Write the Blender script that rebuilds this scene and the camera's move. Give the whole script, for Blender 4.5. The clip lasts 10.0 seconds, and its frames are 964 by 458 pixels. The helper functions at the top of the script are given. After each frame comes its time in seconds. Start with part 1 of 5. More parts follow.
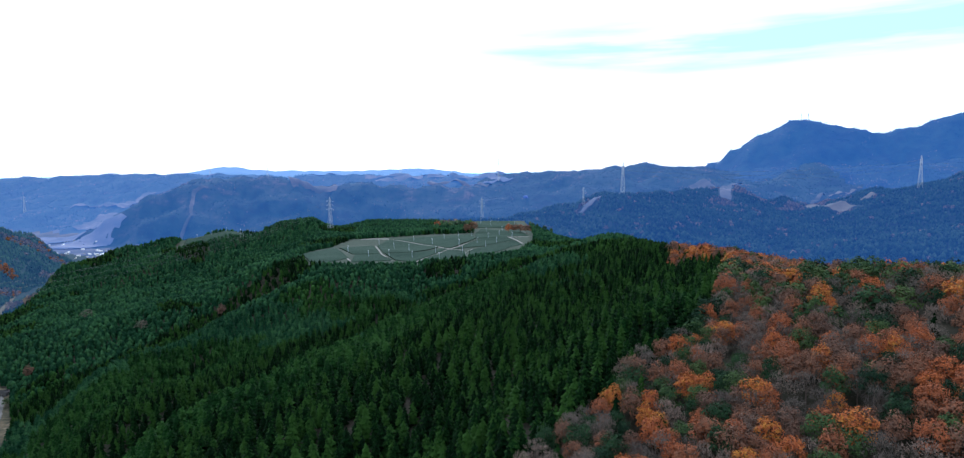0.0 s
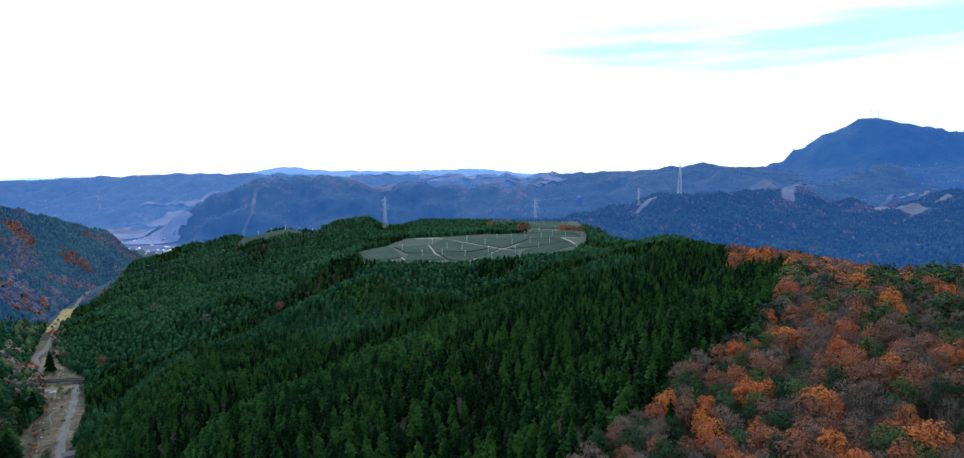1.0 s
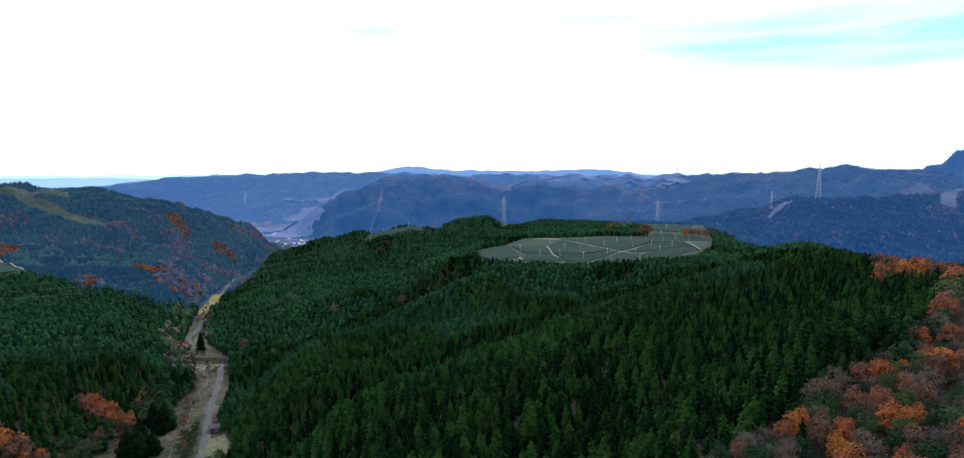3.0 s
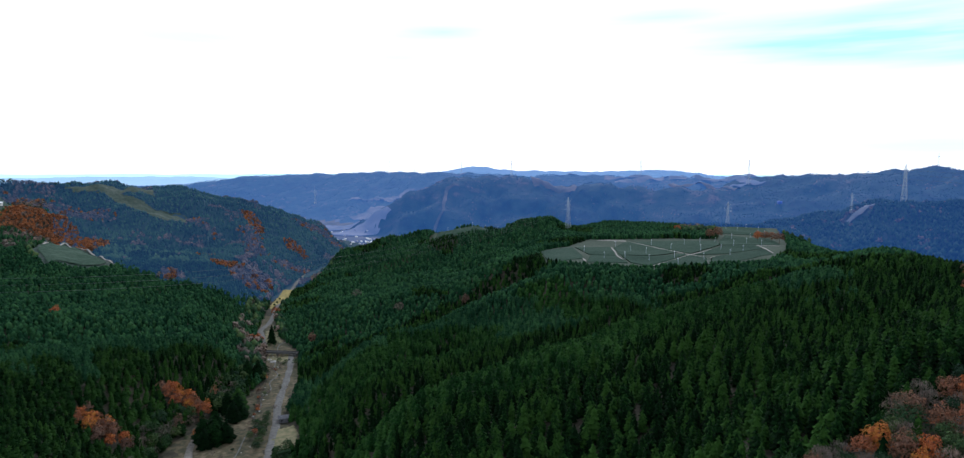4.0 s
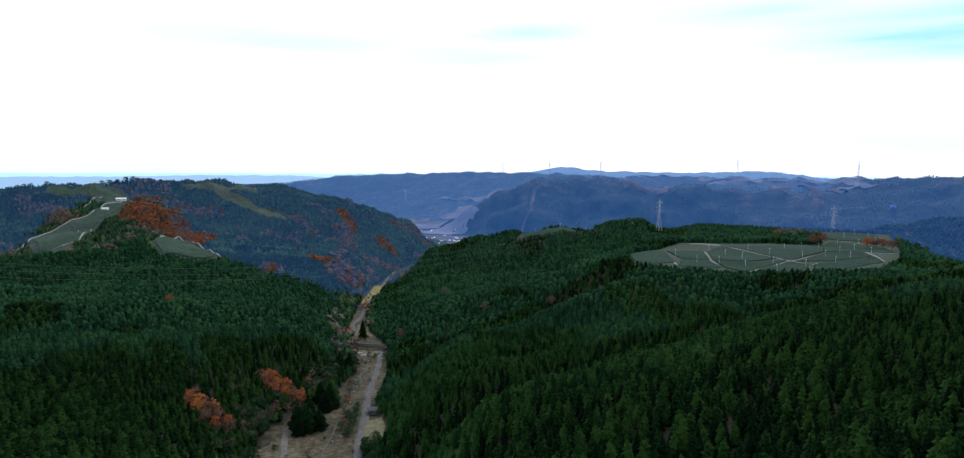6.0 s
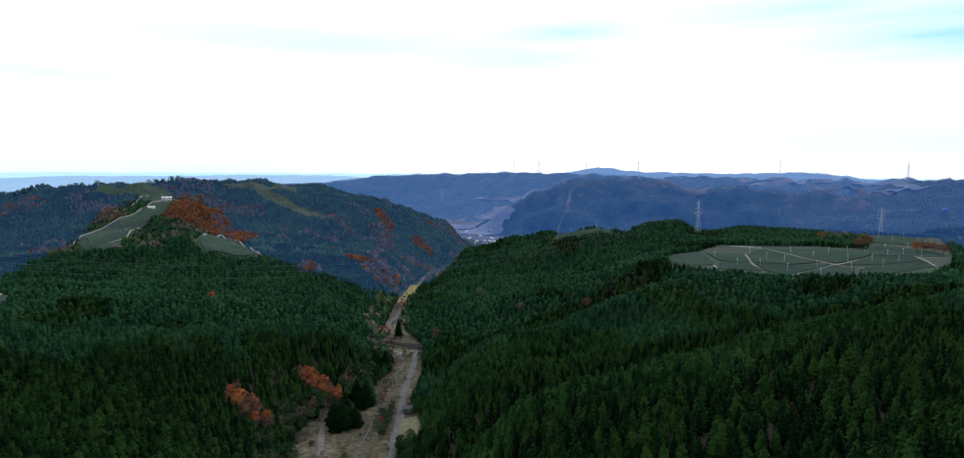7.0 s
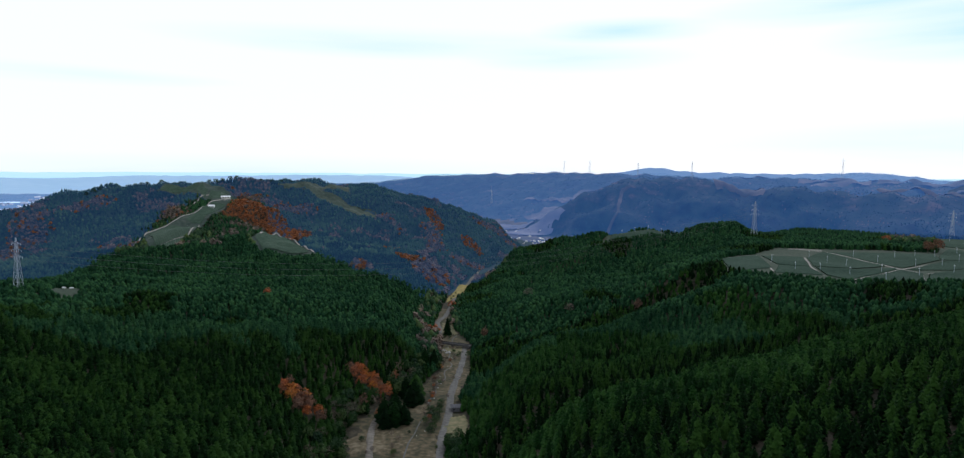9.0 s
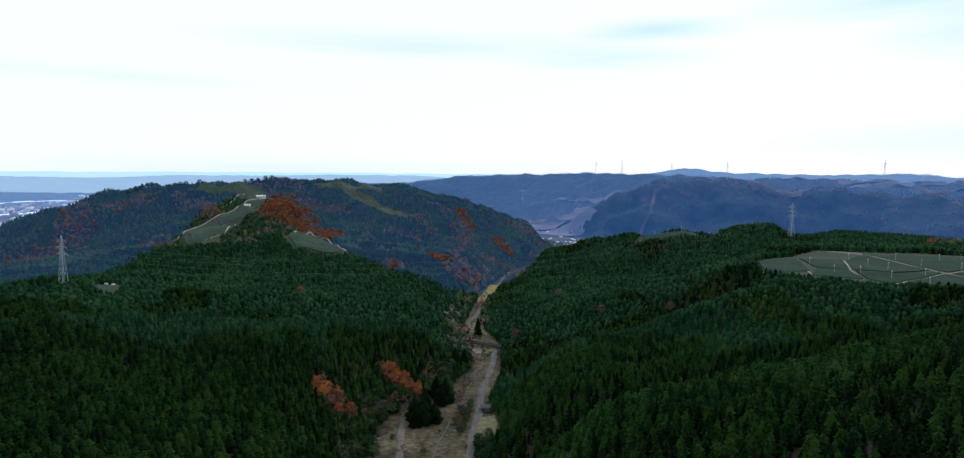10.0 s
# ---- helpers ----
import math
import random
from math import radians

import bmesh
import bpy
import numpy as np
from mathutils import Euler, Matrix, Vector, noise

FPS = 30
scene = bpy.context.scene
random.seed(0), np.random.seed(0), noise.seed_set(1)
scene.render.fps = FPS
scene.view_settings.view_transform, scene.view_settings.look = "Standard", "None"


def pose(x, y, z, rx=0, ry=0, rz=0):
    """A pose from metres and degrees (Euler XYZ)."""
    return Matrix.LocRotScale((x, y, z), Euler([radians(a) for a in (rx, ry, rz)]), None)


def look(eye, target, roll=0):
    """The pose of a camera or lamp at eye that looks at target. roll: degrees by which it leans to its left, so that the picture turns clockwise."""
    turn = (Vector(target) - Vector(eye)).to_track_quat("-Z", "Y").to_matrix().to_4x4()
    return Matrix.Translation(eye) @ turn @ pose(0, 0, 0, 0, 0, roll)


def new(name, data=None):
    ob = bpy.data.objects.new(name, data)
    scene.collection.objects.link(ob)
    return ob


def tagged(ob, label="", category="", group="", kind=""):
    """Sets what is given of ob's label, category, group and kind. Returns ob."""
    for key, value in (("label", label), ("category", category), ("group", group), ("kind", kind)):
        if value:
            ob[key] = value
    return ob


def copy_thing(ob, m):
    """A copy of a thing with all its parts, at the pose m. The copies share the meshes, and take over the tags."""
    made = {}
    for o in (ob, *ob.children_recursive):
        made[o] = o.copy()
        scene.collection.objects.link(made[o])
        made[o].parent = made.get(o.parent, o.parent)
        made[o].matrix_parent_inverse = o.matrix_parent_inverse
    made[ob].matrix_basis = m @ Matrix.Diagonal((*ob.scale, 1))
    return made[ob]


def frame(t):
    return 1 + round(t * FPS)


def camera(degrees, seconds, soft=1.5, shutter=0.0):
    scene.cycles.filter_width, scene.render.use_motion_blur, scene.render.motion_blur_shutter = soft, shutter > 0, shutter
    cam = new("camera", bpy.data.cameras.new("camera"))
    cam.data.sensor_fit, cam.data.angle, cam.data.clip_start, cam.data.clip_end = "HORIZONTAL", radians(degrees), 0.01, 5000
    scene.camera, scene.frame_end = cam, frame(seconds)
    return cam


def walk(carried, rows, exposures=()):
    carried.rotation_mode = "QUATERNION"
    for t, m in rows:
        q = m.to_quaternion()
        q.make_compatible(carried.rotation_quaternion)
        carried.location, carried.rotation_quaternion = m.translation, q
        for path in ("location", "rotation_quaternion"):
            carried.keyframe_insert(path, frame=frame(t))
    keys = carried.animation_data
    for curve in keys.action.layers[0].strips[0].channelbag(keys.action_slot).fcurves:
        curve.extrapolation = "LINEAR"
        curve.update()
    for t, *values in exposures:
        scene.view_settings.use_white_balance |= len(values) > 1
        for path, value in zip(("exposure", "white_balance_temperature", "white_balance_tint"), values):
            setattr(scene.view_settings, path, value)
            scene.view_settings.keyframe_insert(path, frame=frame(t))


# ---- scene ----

# the camera hovers at one spot and pans to its left: seconds, bearing, tilt, lean
EYE = 200.0
TURNS = (
    (0.0, 0.00, -5.59, -0.45),
    (0.5, 2.10, -5.57, -0.50),
    (1.0, 4.69, -5.54, -0.41),
    (1.5, 7.26, -5.52, -0.36),
    (2.0, 9.73, -5.50, -0.25),
    (3.5, 17.97, -5.46, -0.00),
    (4.0, 20.78, -5.45, 0.09),
    (4.5, 23.44, -5.45, 0.16),
    (5.0, 25.22, -5.43, 0.21),
    (5.5, 26.84, -5.44, 0.26),
    (7.0, 31.66, -5.43, 0.43),
    (7.5, 32.99, -5.43, 0.45),
    (8.0, 34.03, -5.44, 0.47),
    (8.5, 34.94, -5.45, 0.47),
    (9.0, 36.03, -5.45, 0.45),
    (9.5, 37.41, -5.44, 0.55),
    (10.0, 38.78, -5.45, 0.53),
)
cam = camera(73.2, 10.0, soft=1.25)
walk(cam, [(t, pose(0, 0, EYE) @ pose(0, 0, 0, 0, 0, yaw) @ pose(0, 0, 0, 90 + tilt, 0, 0) @ pose(0, 0, 0, 0, 0, lean))
           for t, yaw, tilt, lean in TURNS],
     exposures=[(0.0, 0.36, 5500, 10), (2.0, 0.17, 5620, 10), (4.0, -0.04, 5800, 10), (7.0, -0.27, 5980, 10), (10.0, -0.4, 6100, 10)])

# ---- light: a bright overcast sky with thin blue gaps ----
SUN_EL, SUN_ROT = 42.0, -12.0
world = bpy.data.worlds.new("overcast_sky")
scene.world = world
world.use_nodes = True
wn, wl = world.node_tree.nodes, world.node_tree.links
wn.clear()
w_out = wn.new("ShaderNodeOutputWorld")
w_sky = wn.new("ShaderNodeTexSky")
w_sky.sky_type, w_sky.sun_disc = "NISHITA", False
w_sky.sun_elevation, w_sky.sun_rotation = radians(SUN_EL), radians(SUN_ROT)
w_blue = wn.new("ShaderNodeBackground")
w_blue.inputs["Strength"].default_value = 0.12
w_cloud = wn.new("ShaderNodeBackground")
w_cloud.inputs["Strength"].default_value = 1.42
w_mix = wn.new("ShaderNodeMixShader")
w_co = wn.new("ShaderNodeTexCoord")
w_map = wn.new("ShaderNodeMapping")
w_map.inputs["Scale"].default_value = (1.2, 1.2, 13.0)
w_map.inputs["Location"].default_value = (0.3, 0.7, 0.2)
w_noise = wn.new("ShaderNodeTexNoise")
w_noise.inputs["Scale"].default_value = 2.2
w_noise.inputs["Detail"].default_value = 5.0
wl.new(w_co.outputs["Generated"], w_map.inputs["Vector"])
wl.new(w_map.outputs["Vector"], w_noise.inputs["Vector"])


def sky_math(op, a, b):
    m = wn.new("ShaderNodeMath")
    m.operation = op
    for k, v in enumerate((a, b)):
        if isinstance(v, float):
            m.inputs[k].default_value = v
        else:
            wl.new(v, m.inputs[k])
    return m.outputs[0]


# thin places in the cloud: bearing, elevation, half width, half height, strength
THIN = ((-16, 9.6, 25, 3.0, 2.1), (-40, 10.2, 20, 3.0, 2.0), (6, 12.2, 13, 1.5, 0.8), (24, 11.4, 8, 1.1, 0.7), (-34, 3.4, 20, 2.0, 0.5), (44, 10.4, 20, 1.4, 0.5), (28, 9.2, 10, 1.2, 0.45), (72, 6.6, 16, 0.8, 0.35),
        (110, 9, 25, 2.0, 0.9), (170, 12, 30, 2.5, 0.9), (230, 8, 25, 2.0, 0.9), (60, -0.6, 40, 1.6, 0.3), (-14, 2.0, 34, 2.2, 0.5))
thin = None
for b_, e_, w_, h_, s_ in THIN:
    mp = wn.new("ShaderNodeMapping")
    mp.vector_type = "TEXTURE"
    a_ = radians(b_)
    mp.inputs["Location"].default_value = (-math.sin(a_) * math.cos(radians(e_)), math.cos(a_) * math.cos(radians(e_)), math.sin(radians(e_)))
    mp.inputs["Rotation"].default_value = (0, 0, a_)
    mp.inputs["Scale"].default_value = (radians(w_), 0.6, radians(h_))
    gr = wn.new("ShaderNodeTexGradient")
    gr.gradient_type = "SPHERICAL"
    wl.new(w_co.outputs["Generated"], mp.inputs["Vector"])
    wl.new(mp.outputs["Vector"], gr.inputs["Vector"])
    one = sky_math("MULTIPLY", gr.outputs["Fac"], float(s_))
    thin = one if thin is None else sky_math("ADD", thin, one)
veil = sky_math("MULTIPLY", thin, sky_math("ADD", sky_math("MULTIPLY", w_noise.outputs["Fac"], 2.4), -0.55))
w_ramp = wn.new("ShaderNodeValToRGB")
w_ramp.color_ramp.elements[0].position, w_ramp.color_ramp.elements[0].color = 0.0, (0.975, 0.99, 1.0, 1)
w_ramp.color_ramp.elements[1].position, w_ramp.color_ramp.elements[1].color = 0.9, (0.42, 0.76, 0.86, 1)
wl.new(veil, w_ramp.inputs["Fac"])
wl.new(w_ramp.outputs["Color"], w_cloud.inputs["Color"])
# the cloud is brightest low in the sky and thickens overhead
w_sep = wn.new("ShaderNodeSeparateXYZ")
wl.new(w_co.outputs["Generated"], w_sep.inputs[0])
w_high = wn.new("ShaderNodeMapRange")
w_high.interpolation_type = "SMOOTHSTEP"
w_high.inputs["From Min"].default_value, w_high.inputs["From Max"].default_value = 0.3, 1.0
w_high.inputs["To Min"].default_value, w_high.inputs["To Max"].default_value = 0.93, 0.3
wl.new(w_sep.outputs["Z"], w_high.inputs["Value"])
wl.new(w_high.outputs["Result"], w_mix.inputs["Fac"])
wl.new(w_sky.outputs["Color"], w_blue.inputs["Color"])
wl.new(w_blue.outputs["Background"], w_mix.inputs[1])
wl.new(w_cloud.outputs["Background"], w_mix.inputs[2])
wl.new(w_mix.outputs["Shader"], w_out.inputs["Surface"])

sun = new("sun", bpy.data.lights.new("sun", "SUN"))
sun.data.energy, sun.data.angle, sun.data.color = 1.3, radians(12), (1.0, 0.985, 0.96)
sun.matrix_world = look((0, 0, 900), Vector((0, 0, 900)) - Vector((math.sin(radians(SUN_ROT)) * math.cos(radians(SUN_EL)),
                                                          math.cos(radians(SUN_ROT)) * math.cos(radians(SUN_EL)), math.sin(radians(SUN_EL)))))


# ---- materials ----
def material(name, ramp, rough=0.9, scale=1.0, detail=6.0, per_tree=0.0, patch=0.0, patch_scale=0.012, bump=0.0, bump_scale=2.0, glow=None, spec=0.15):
    """Colours along ramp (position, r, g, b), mixed by fine noise, by a random value of each tree and by broad patches."""
    m = bpy.data.materials.new(name)
    m.use_nodes = True
    n, l = m.node_tree.nodes, m.node_tree.links
    b = n["Principled BSDF"]
    b.inputs["Roughness"].default_value = rough
    b.inputs["Specular IOR Level"].default_value = spec
    geo = n.new("ShaderNodeNewGeometry")
    fine = n.new("ShaderNodeTexNoise")
    fine.inputs["Scale"].default_value, fine.inputs["Detail"].default_value = scale, detail
    l.new(geo.outputs["Position"], fine.inputs["Vector"])
    value = fine.outputs["Fac"]

    def plus(a, c, weight):
        mul = n.new("ShaderNodeMath")
        mul.operation = "MULTIPLY_ADD"
        sub = n.new("ShaderNodeMath")
        sub.operation = "SUBTRACT"
        sub.inputs[1].default_value = 0.5
        l.new(c, sub.inputs[0])
        l.new(sub.outputs[0], mul.inputs[0])
        mul.inputs[1].default_value = weight
        l.new(a, mul.inputs[2])
        return mul.outputs[0]

    if per_tree:
        att = n.new("ShaderNodeAttribute")
        att.attribute_name = "tint"
        info = n.new("ShaderNodeObjectInfo")
        add = n.new("ShaderNodeMath")
        l.new(att.outputs["Fac"], add.inputs[0])
        l.new(info.outputs["Random"], add.inputs[1])
        fr = n.new("ShaderNodeMath")
        fr.operation = "FRACT"
        l.new(add.outputs[0], fr.inputs[0])
        value = plus(value, fr.outputs[0], per_tree)
    if patch:
        broad = n.new("ShaderNodeTexNoise")
        broad.inputs["Scale"].default_value, broad.inputs["Detail"].default_value = patch_scale, 3.0
        l.new(geo.outputs["Position"], broad.inputs["Vector"])
        value = plus(value, broad.outputs["Fac"], patch)
    cr = n.new("ShaderNodeValToRGB")
    e = cr.color_ramp.elements
    while len(e) < len(ramp):
        e.new(0.5)
    for el, (p, r, g, bl) in zip(e, ramp):
        el.position, el.color = p, (r, g, bl, 1)
    l.new(value, cr.inputs["Fac"])
    l.new(cr.outputs["Color"], b.inputs["Base Color"])
    if bump:
        bn = n.new("ShaderNodeTexNoise")
        bn.inputs["Scale"].default_value, bn.inputs["Detail"].default_value = bump_scale, 5.0
        l.new(geo.outputs["Position"], bn.inputs["Vector"])
        bp = n.new("ShaderNodeBump")
        bp.inputs["Strength"].default_value, bp.inputs["Distance"].default_value = min(bump, 1.0), bump
        l.new(bn.outputs["Fac"], bp.inputs["Height"])
        l.new(bp.outputs["Normal"], b.inputs["Normal"])
    # even emission in the material, added as haze over distant things
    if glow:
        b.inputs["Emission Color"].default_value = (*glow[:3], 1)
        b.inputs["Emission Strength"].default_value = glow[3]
    return m


FLOOR = [(0.25, 0.017, 0.019, 0.012), (0.5, 0.034, 0.032, 0.021), (0.75, 0.065, 0.054, 0.037)]
NEEDLES = [(0.3, 0.0017, 0.0072, 0.0022), (0.5, 0.0052, 0.02, 0.0047), (0.7, 0.022, 0.056, 0.01)]
# paler, cooler needles across the valley, part of the haze painted there
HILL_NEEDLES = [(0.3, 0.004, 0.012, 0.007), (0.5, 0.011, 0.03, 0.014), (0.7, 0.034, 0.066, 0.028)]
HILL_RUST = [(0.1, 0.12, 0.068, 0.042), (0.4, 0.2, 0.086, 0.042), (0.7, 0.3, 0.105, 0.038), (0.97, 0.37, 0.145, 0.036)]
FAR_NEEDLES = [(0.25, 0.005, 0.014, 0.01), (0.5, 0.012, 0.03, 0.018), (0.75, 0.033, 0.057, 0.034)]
LEAVES = [(0.2, 0.011, 0.027, 0.015), (0.5, 0.023, 0.053, 0.02), (0.8, 0.062, 0.094, 0.03)]
RUST = [(0.1, 0.11, 0.068, 0.05), (0.36, 0.17, 0.083, 0.05), (0.62, 0.26, 0.086, 0.038), (0.82, 0.35, 0.1, 0.033), (1.0, 0.4, 0.175, 0.033)]
TWIGS = [(0.25, 0.095, 0.08, 0.07), (0.5, 0.15, 0.125, 0.105), (0.75, 0.23, 0.165, 0.13)]
M_FLOOR = material("forest_floor", FLOOR, scale=0.25, patch=0.5, bump=0.4)
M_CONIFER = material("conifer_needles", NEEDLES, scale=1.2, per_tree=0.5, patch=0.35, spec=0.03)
# paler, bluer needles for trees farther off: haze put into the colour
M_HAZED_NEEDLES = material("hazed_needles", [(0.3, 0.0045, 0.0205, 0.0095), (0.5, 0.0115, 0.044, 0.0185), (0.7, 0.033, 0.086, 0.03)], scale=1.8, per_tree=0.35, patch=0.35, spec=0.03)
M_YOUNG = material("young_cedar_needles", [(0.3, 0.0024, 0.01, 0.0026), (0.5, 0.0064, 0.0238, 0.005), (0.7, 0.022, 0.055, 0.0105)], scale=1.8, per_tree=0.4, patch=0.35, spec=0.03)
M_FRESH = material("fresh_cedar_needles", [(0.3, 0.0036, 0.0155, 0.0038), (0.5, 0.0088, 0.0335, 0.0072), (0.7, 0.027, 0.07, 0.0145)], scale=1.4, per_tree=0.4, patch=0.35, spec=0.03)
M_EVERGREEN = material("evergreen_leaves", LEAVES, scale=1.0, per_tree=0.6, patch=0.5, spec=0.1)
M_AUTUMN = material("autumn_leaves", RUST, scale=0.8, per_tree=0.85, patch=0.3, spec=0.08)
M_HILL_AUTUMN = material("hill_autumn_leaves", HILL_RUST, scale=0.3, per_tree=0.35, patch=0.3, spec=0.05)
M_TWIG = material("bare_twigs", TWIGS, scale=1.0, per_tree=0.5, patch=0.3, spec=0.08)
M_BARK = material("bark", [(0.3, 0.05, 0.04, 0.032), (0.7, 0.13, 0.1, 0.08)], scale=6.0, bump=0.05, bump_scale=12)
M_TEA = material("tea_hedges", [(0.25, 0.024, 0.048, 0.034), (0.5, 0.036, 0.065, 0.046), (0.75, 0.054, 0.086, 0.062)], scale=0.35, patch=0.5, patch_scale=0.02, spec=0.1)
M_HILL_TEA = material("hill_tea_hedges", [(0.25, 0.034, 0.062, 0.042), (0.5, 0.048, 0.082, 0.056), (0.75, 0.068, 0.104, 0.072)], scale=0.2, patch=0.6, patch_scale=0.02)
M_GRASS = material("winter_grass", [(0.25, 0.085, 0.09, 0.045), (0.5, 0.15, 0.14, 0.075), (0.75, 0.23, 0.19, 0.11)], scale=0.3, patch=0.6, patch_scale=0.03)
M_TURF = material("field_turf", [(0.25, 0.024, 0.04, 0.026), (0.5, 0.038, 0.056, 0.037), (0.75, 0.065, 0.08, 0.055)], scale=0.3, patch=0.5, patch_scale=0.03)
M_STRAW = material("yellow_grass", [(0.25, 0.14, 0.12, 0.045), (0.5, 0.25, 0.2, 0.065), (0.75, 0.36, 0.29, 0.1)], scale=0.25, patch=0.5, patch_scale=0.05)
M_TRACK = material("farm_track_gravel", [(0.25, 0.2, 0.187, 0.165), (0.5, 0.29, 0.27, 0.24), (0.75, 0.4, 0.375, 0.335)], scale=0.6, patch=0.4, patch_scale=0.06, bump=0.1)
M_ROAD = material("worn_asphalt", [(0.25, 0.085, 0.083, 0.078), (0.5, 0.12, 0.116, 0.108), (0.75, 0.17, 0.162, 0.15)], scale=0.5, patch=0.4, patch_scale=0.06, bump=0.05)
M_BED = material("stony_valley_floor", [(0.22, 0.026, 0.03, 0.016), (0.42, 0.052, 0.05, 0.028), (0.6, 0.1, 0.08, 0.047), (0.82, 0.18, 0.15, 0.1)], scale=0.3, patch=1.1, patch_scale=0.04, bump=0.3)
M_WATER = material("stream_water", [(0.3, 0.03, 0.034, 0.03), (0.7, 0.09, 0.09, 0.08)], rough=0.55, scale=0.8, bump=0.3, bump_scale=1.6, spec=0.25)
M_DIRT = material("packed_dirt", [(0.25, 0.09, 0.08, 0.065), (0.5, 0.145, 0.13, 0.11), (0.75, 0.21, 0.19, 0.165)], scale=0.5, patch=0.5, patch_scale=0.06, bump=0.1)
M_STONE = material("pale_boulder", [(0.3, 0.26, 0.25, 0.23), (0.7, 0.46, 0.45, 0.43)], scale=1.5, bump=0.15)
M_STEEL = material("galvanised_steel", [(0.3, 0.34, 0.39, 0.46), (0.7, 0.44, 0.49, 0.56)], rough=0.5, scale=3.0, spec=0.5)
M_CABLE = material("aluminium_cable", [(0.3, 0.08, 0.085, 0.09), (0.7, 0.12, 0.125, 0.13)], rough=0.5, scale=1.0, spec=0.5)
M_CONCRETE = material("stained_concrete", [(0.3, 0.05, 0.05, 0.05), (0.7, 0.1, 0.098, 0.095)], scale=0.8, bump=0.03)
M_WHITE = material("white_sheet_metal", [(0.3, 0.68, 0.7, 0.72), (0.7, 0.8, 0.81, 0.82)], rough=0.5, scale=0.8, spec=0.4)
M_DARKROOF = material("dark_tiled_roof", [(0.3, 0.07, 0.07, 0.08), (0.7, 0.14, 0.14, 0.15)], scale=1.2, bump=0.05)
M_BLUE = material("blue_tarpaulin", [(0.3, 0.03, 0.08, 0.34), (0.7, 0.05, 0.13, 0.45)], rough=0.5, scale=0.4)

# distant backdrop ranges, with the haze before them added as emission: (r, g, b, strength) by how far they lie
HAZE_GLOW = {1: (0.105, 0.34, 0.85, 0.085), 8: (0.085, 0.3, 1.0, 0.14), 9: (0.07, 0.29, 1.0, 0.24), 2: (0.075, 0.295, 1.0, 0.19), 3: (0.13, 0.35, 1.0, 0.29), 4: (0.26, 0.49, 1.0, 0.58), 5: (0.4, 0.66, 1.0, 0.86), 6: (0.4, 0.74, 1.0, 1.0), 7: (0.55, 0.86, 1.0, 1.15)}
BACK_FLOOR = {z: material("backdrop_ground", [(0.3, 0.005, 0.013, 0.008), (0.6, 0.012, 0.027, 0.014), (0.8, 0.026, 0.04, 0.024)] if z == 1 else [(0.3, 0.005, 0.013, 0.01), (0.7, 0.014, 0.032, 0.02)] if z in (8, 9) else [(0.3, 0.005, 0.014, 0.01), (0.52, 0.013, 0.031, 0.019), (0.68, 0.022, 0.035, 0.025), (0.84, 0.075, 0.06, 0.045)], scale=0.03, patch=0.8, patch_scale=0.005, glow=g) for z, g in HAZE_GLOW.items()}
BACK_CONIFER = {z: material("backdrop_conifers", HILL_NEEDLES if z == 1 else FAR_NEEDLES, scale=0.1, per_tree=0.18 if z == 1 else 0.1, patch=0.9, patch_scale=0.008, spec=0.05, glow=g) for z, g in HAZE_GLOW.items()}
BACK_LEAVES = {z: material("backdrop_evergreens", [(0.2, 0.014, 0.034, 0.018), (0.5, 0.028, 0.058, 0.026), (0.8, 0.055, 0.085, 0.034)] if z == 1 else FAR_NEEDLES, scale=0.1, per_tree=0.3, patch=0.6, spec=0.05, glow=g) for z, g in HAZE_GLOW.items()}
BACK_RUST = {z: material("backdrop_autumn_trees", HILL_RUST, scale=0.2, per_tree=0.7, patch=0.3, spec=0.05, glow=g) for z, g in HAZE_GLOW.items()}
BACK_TWIG = {z: material("backdrop_leafless_trees", [(0.25, 0.06, 0.05, 0.04), (0.5, 0.115, 0.08, 0.058), (0.75, 0.19, 0.12, 0.08)], scale=0.2, per_tree=0.4, patch=0.3, spec=0.05, glow=g) for z, g in HAZE_GLOW.items()}
BACK_FIELD = {z: material("backdrop_fields", [(0.3, 0.045, 0.048, 0.034), (0.5, 0.08, 0.07, 0.052), (0.72, 0.14, 0.12, 0.095)] if z < 4 or z > 7 else [(0.2, 0.05, 0.06, 0.05), (0.8, 0.11, 0.11, 0.09)], scale=0.02, patch=0.8, patch_scale=0.006, glow=g) for z, g in HAZE_GLOW.items()}


# ---- the land: ridges, valley and plain round the hovering camera ----
def at(bearing, dist):
    """Ground position at a bearing (degrees, to the left of straight ahead) and distance."""
    a = radians(bearing)
    return -math.sin(a) * dist, math.cos(a) * dist


def seg_dist(x, y, a, b):
    """Distance from points to the segment a-b, and how far along it the foot lies."""
    dx, dy = b[0] - a[0], b[1] - a[1]
    s = np.clip(((x - a[0]) * dx + (y - a[1]) * dy) / (dx * dx + dy * dy + 1e-9), 0, 1)
    return np.hypot(x - a[0] - s * dx, y - a[1] - s * dy), s


def smooth(a, b, v):
    t = np.clip((v - a) / (b - a), 0, 1)
    return t * t * (3 - 2 * t)


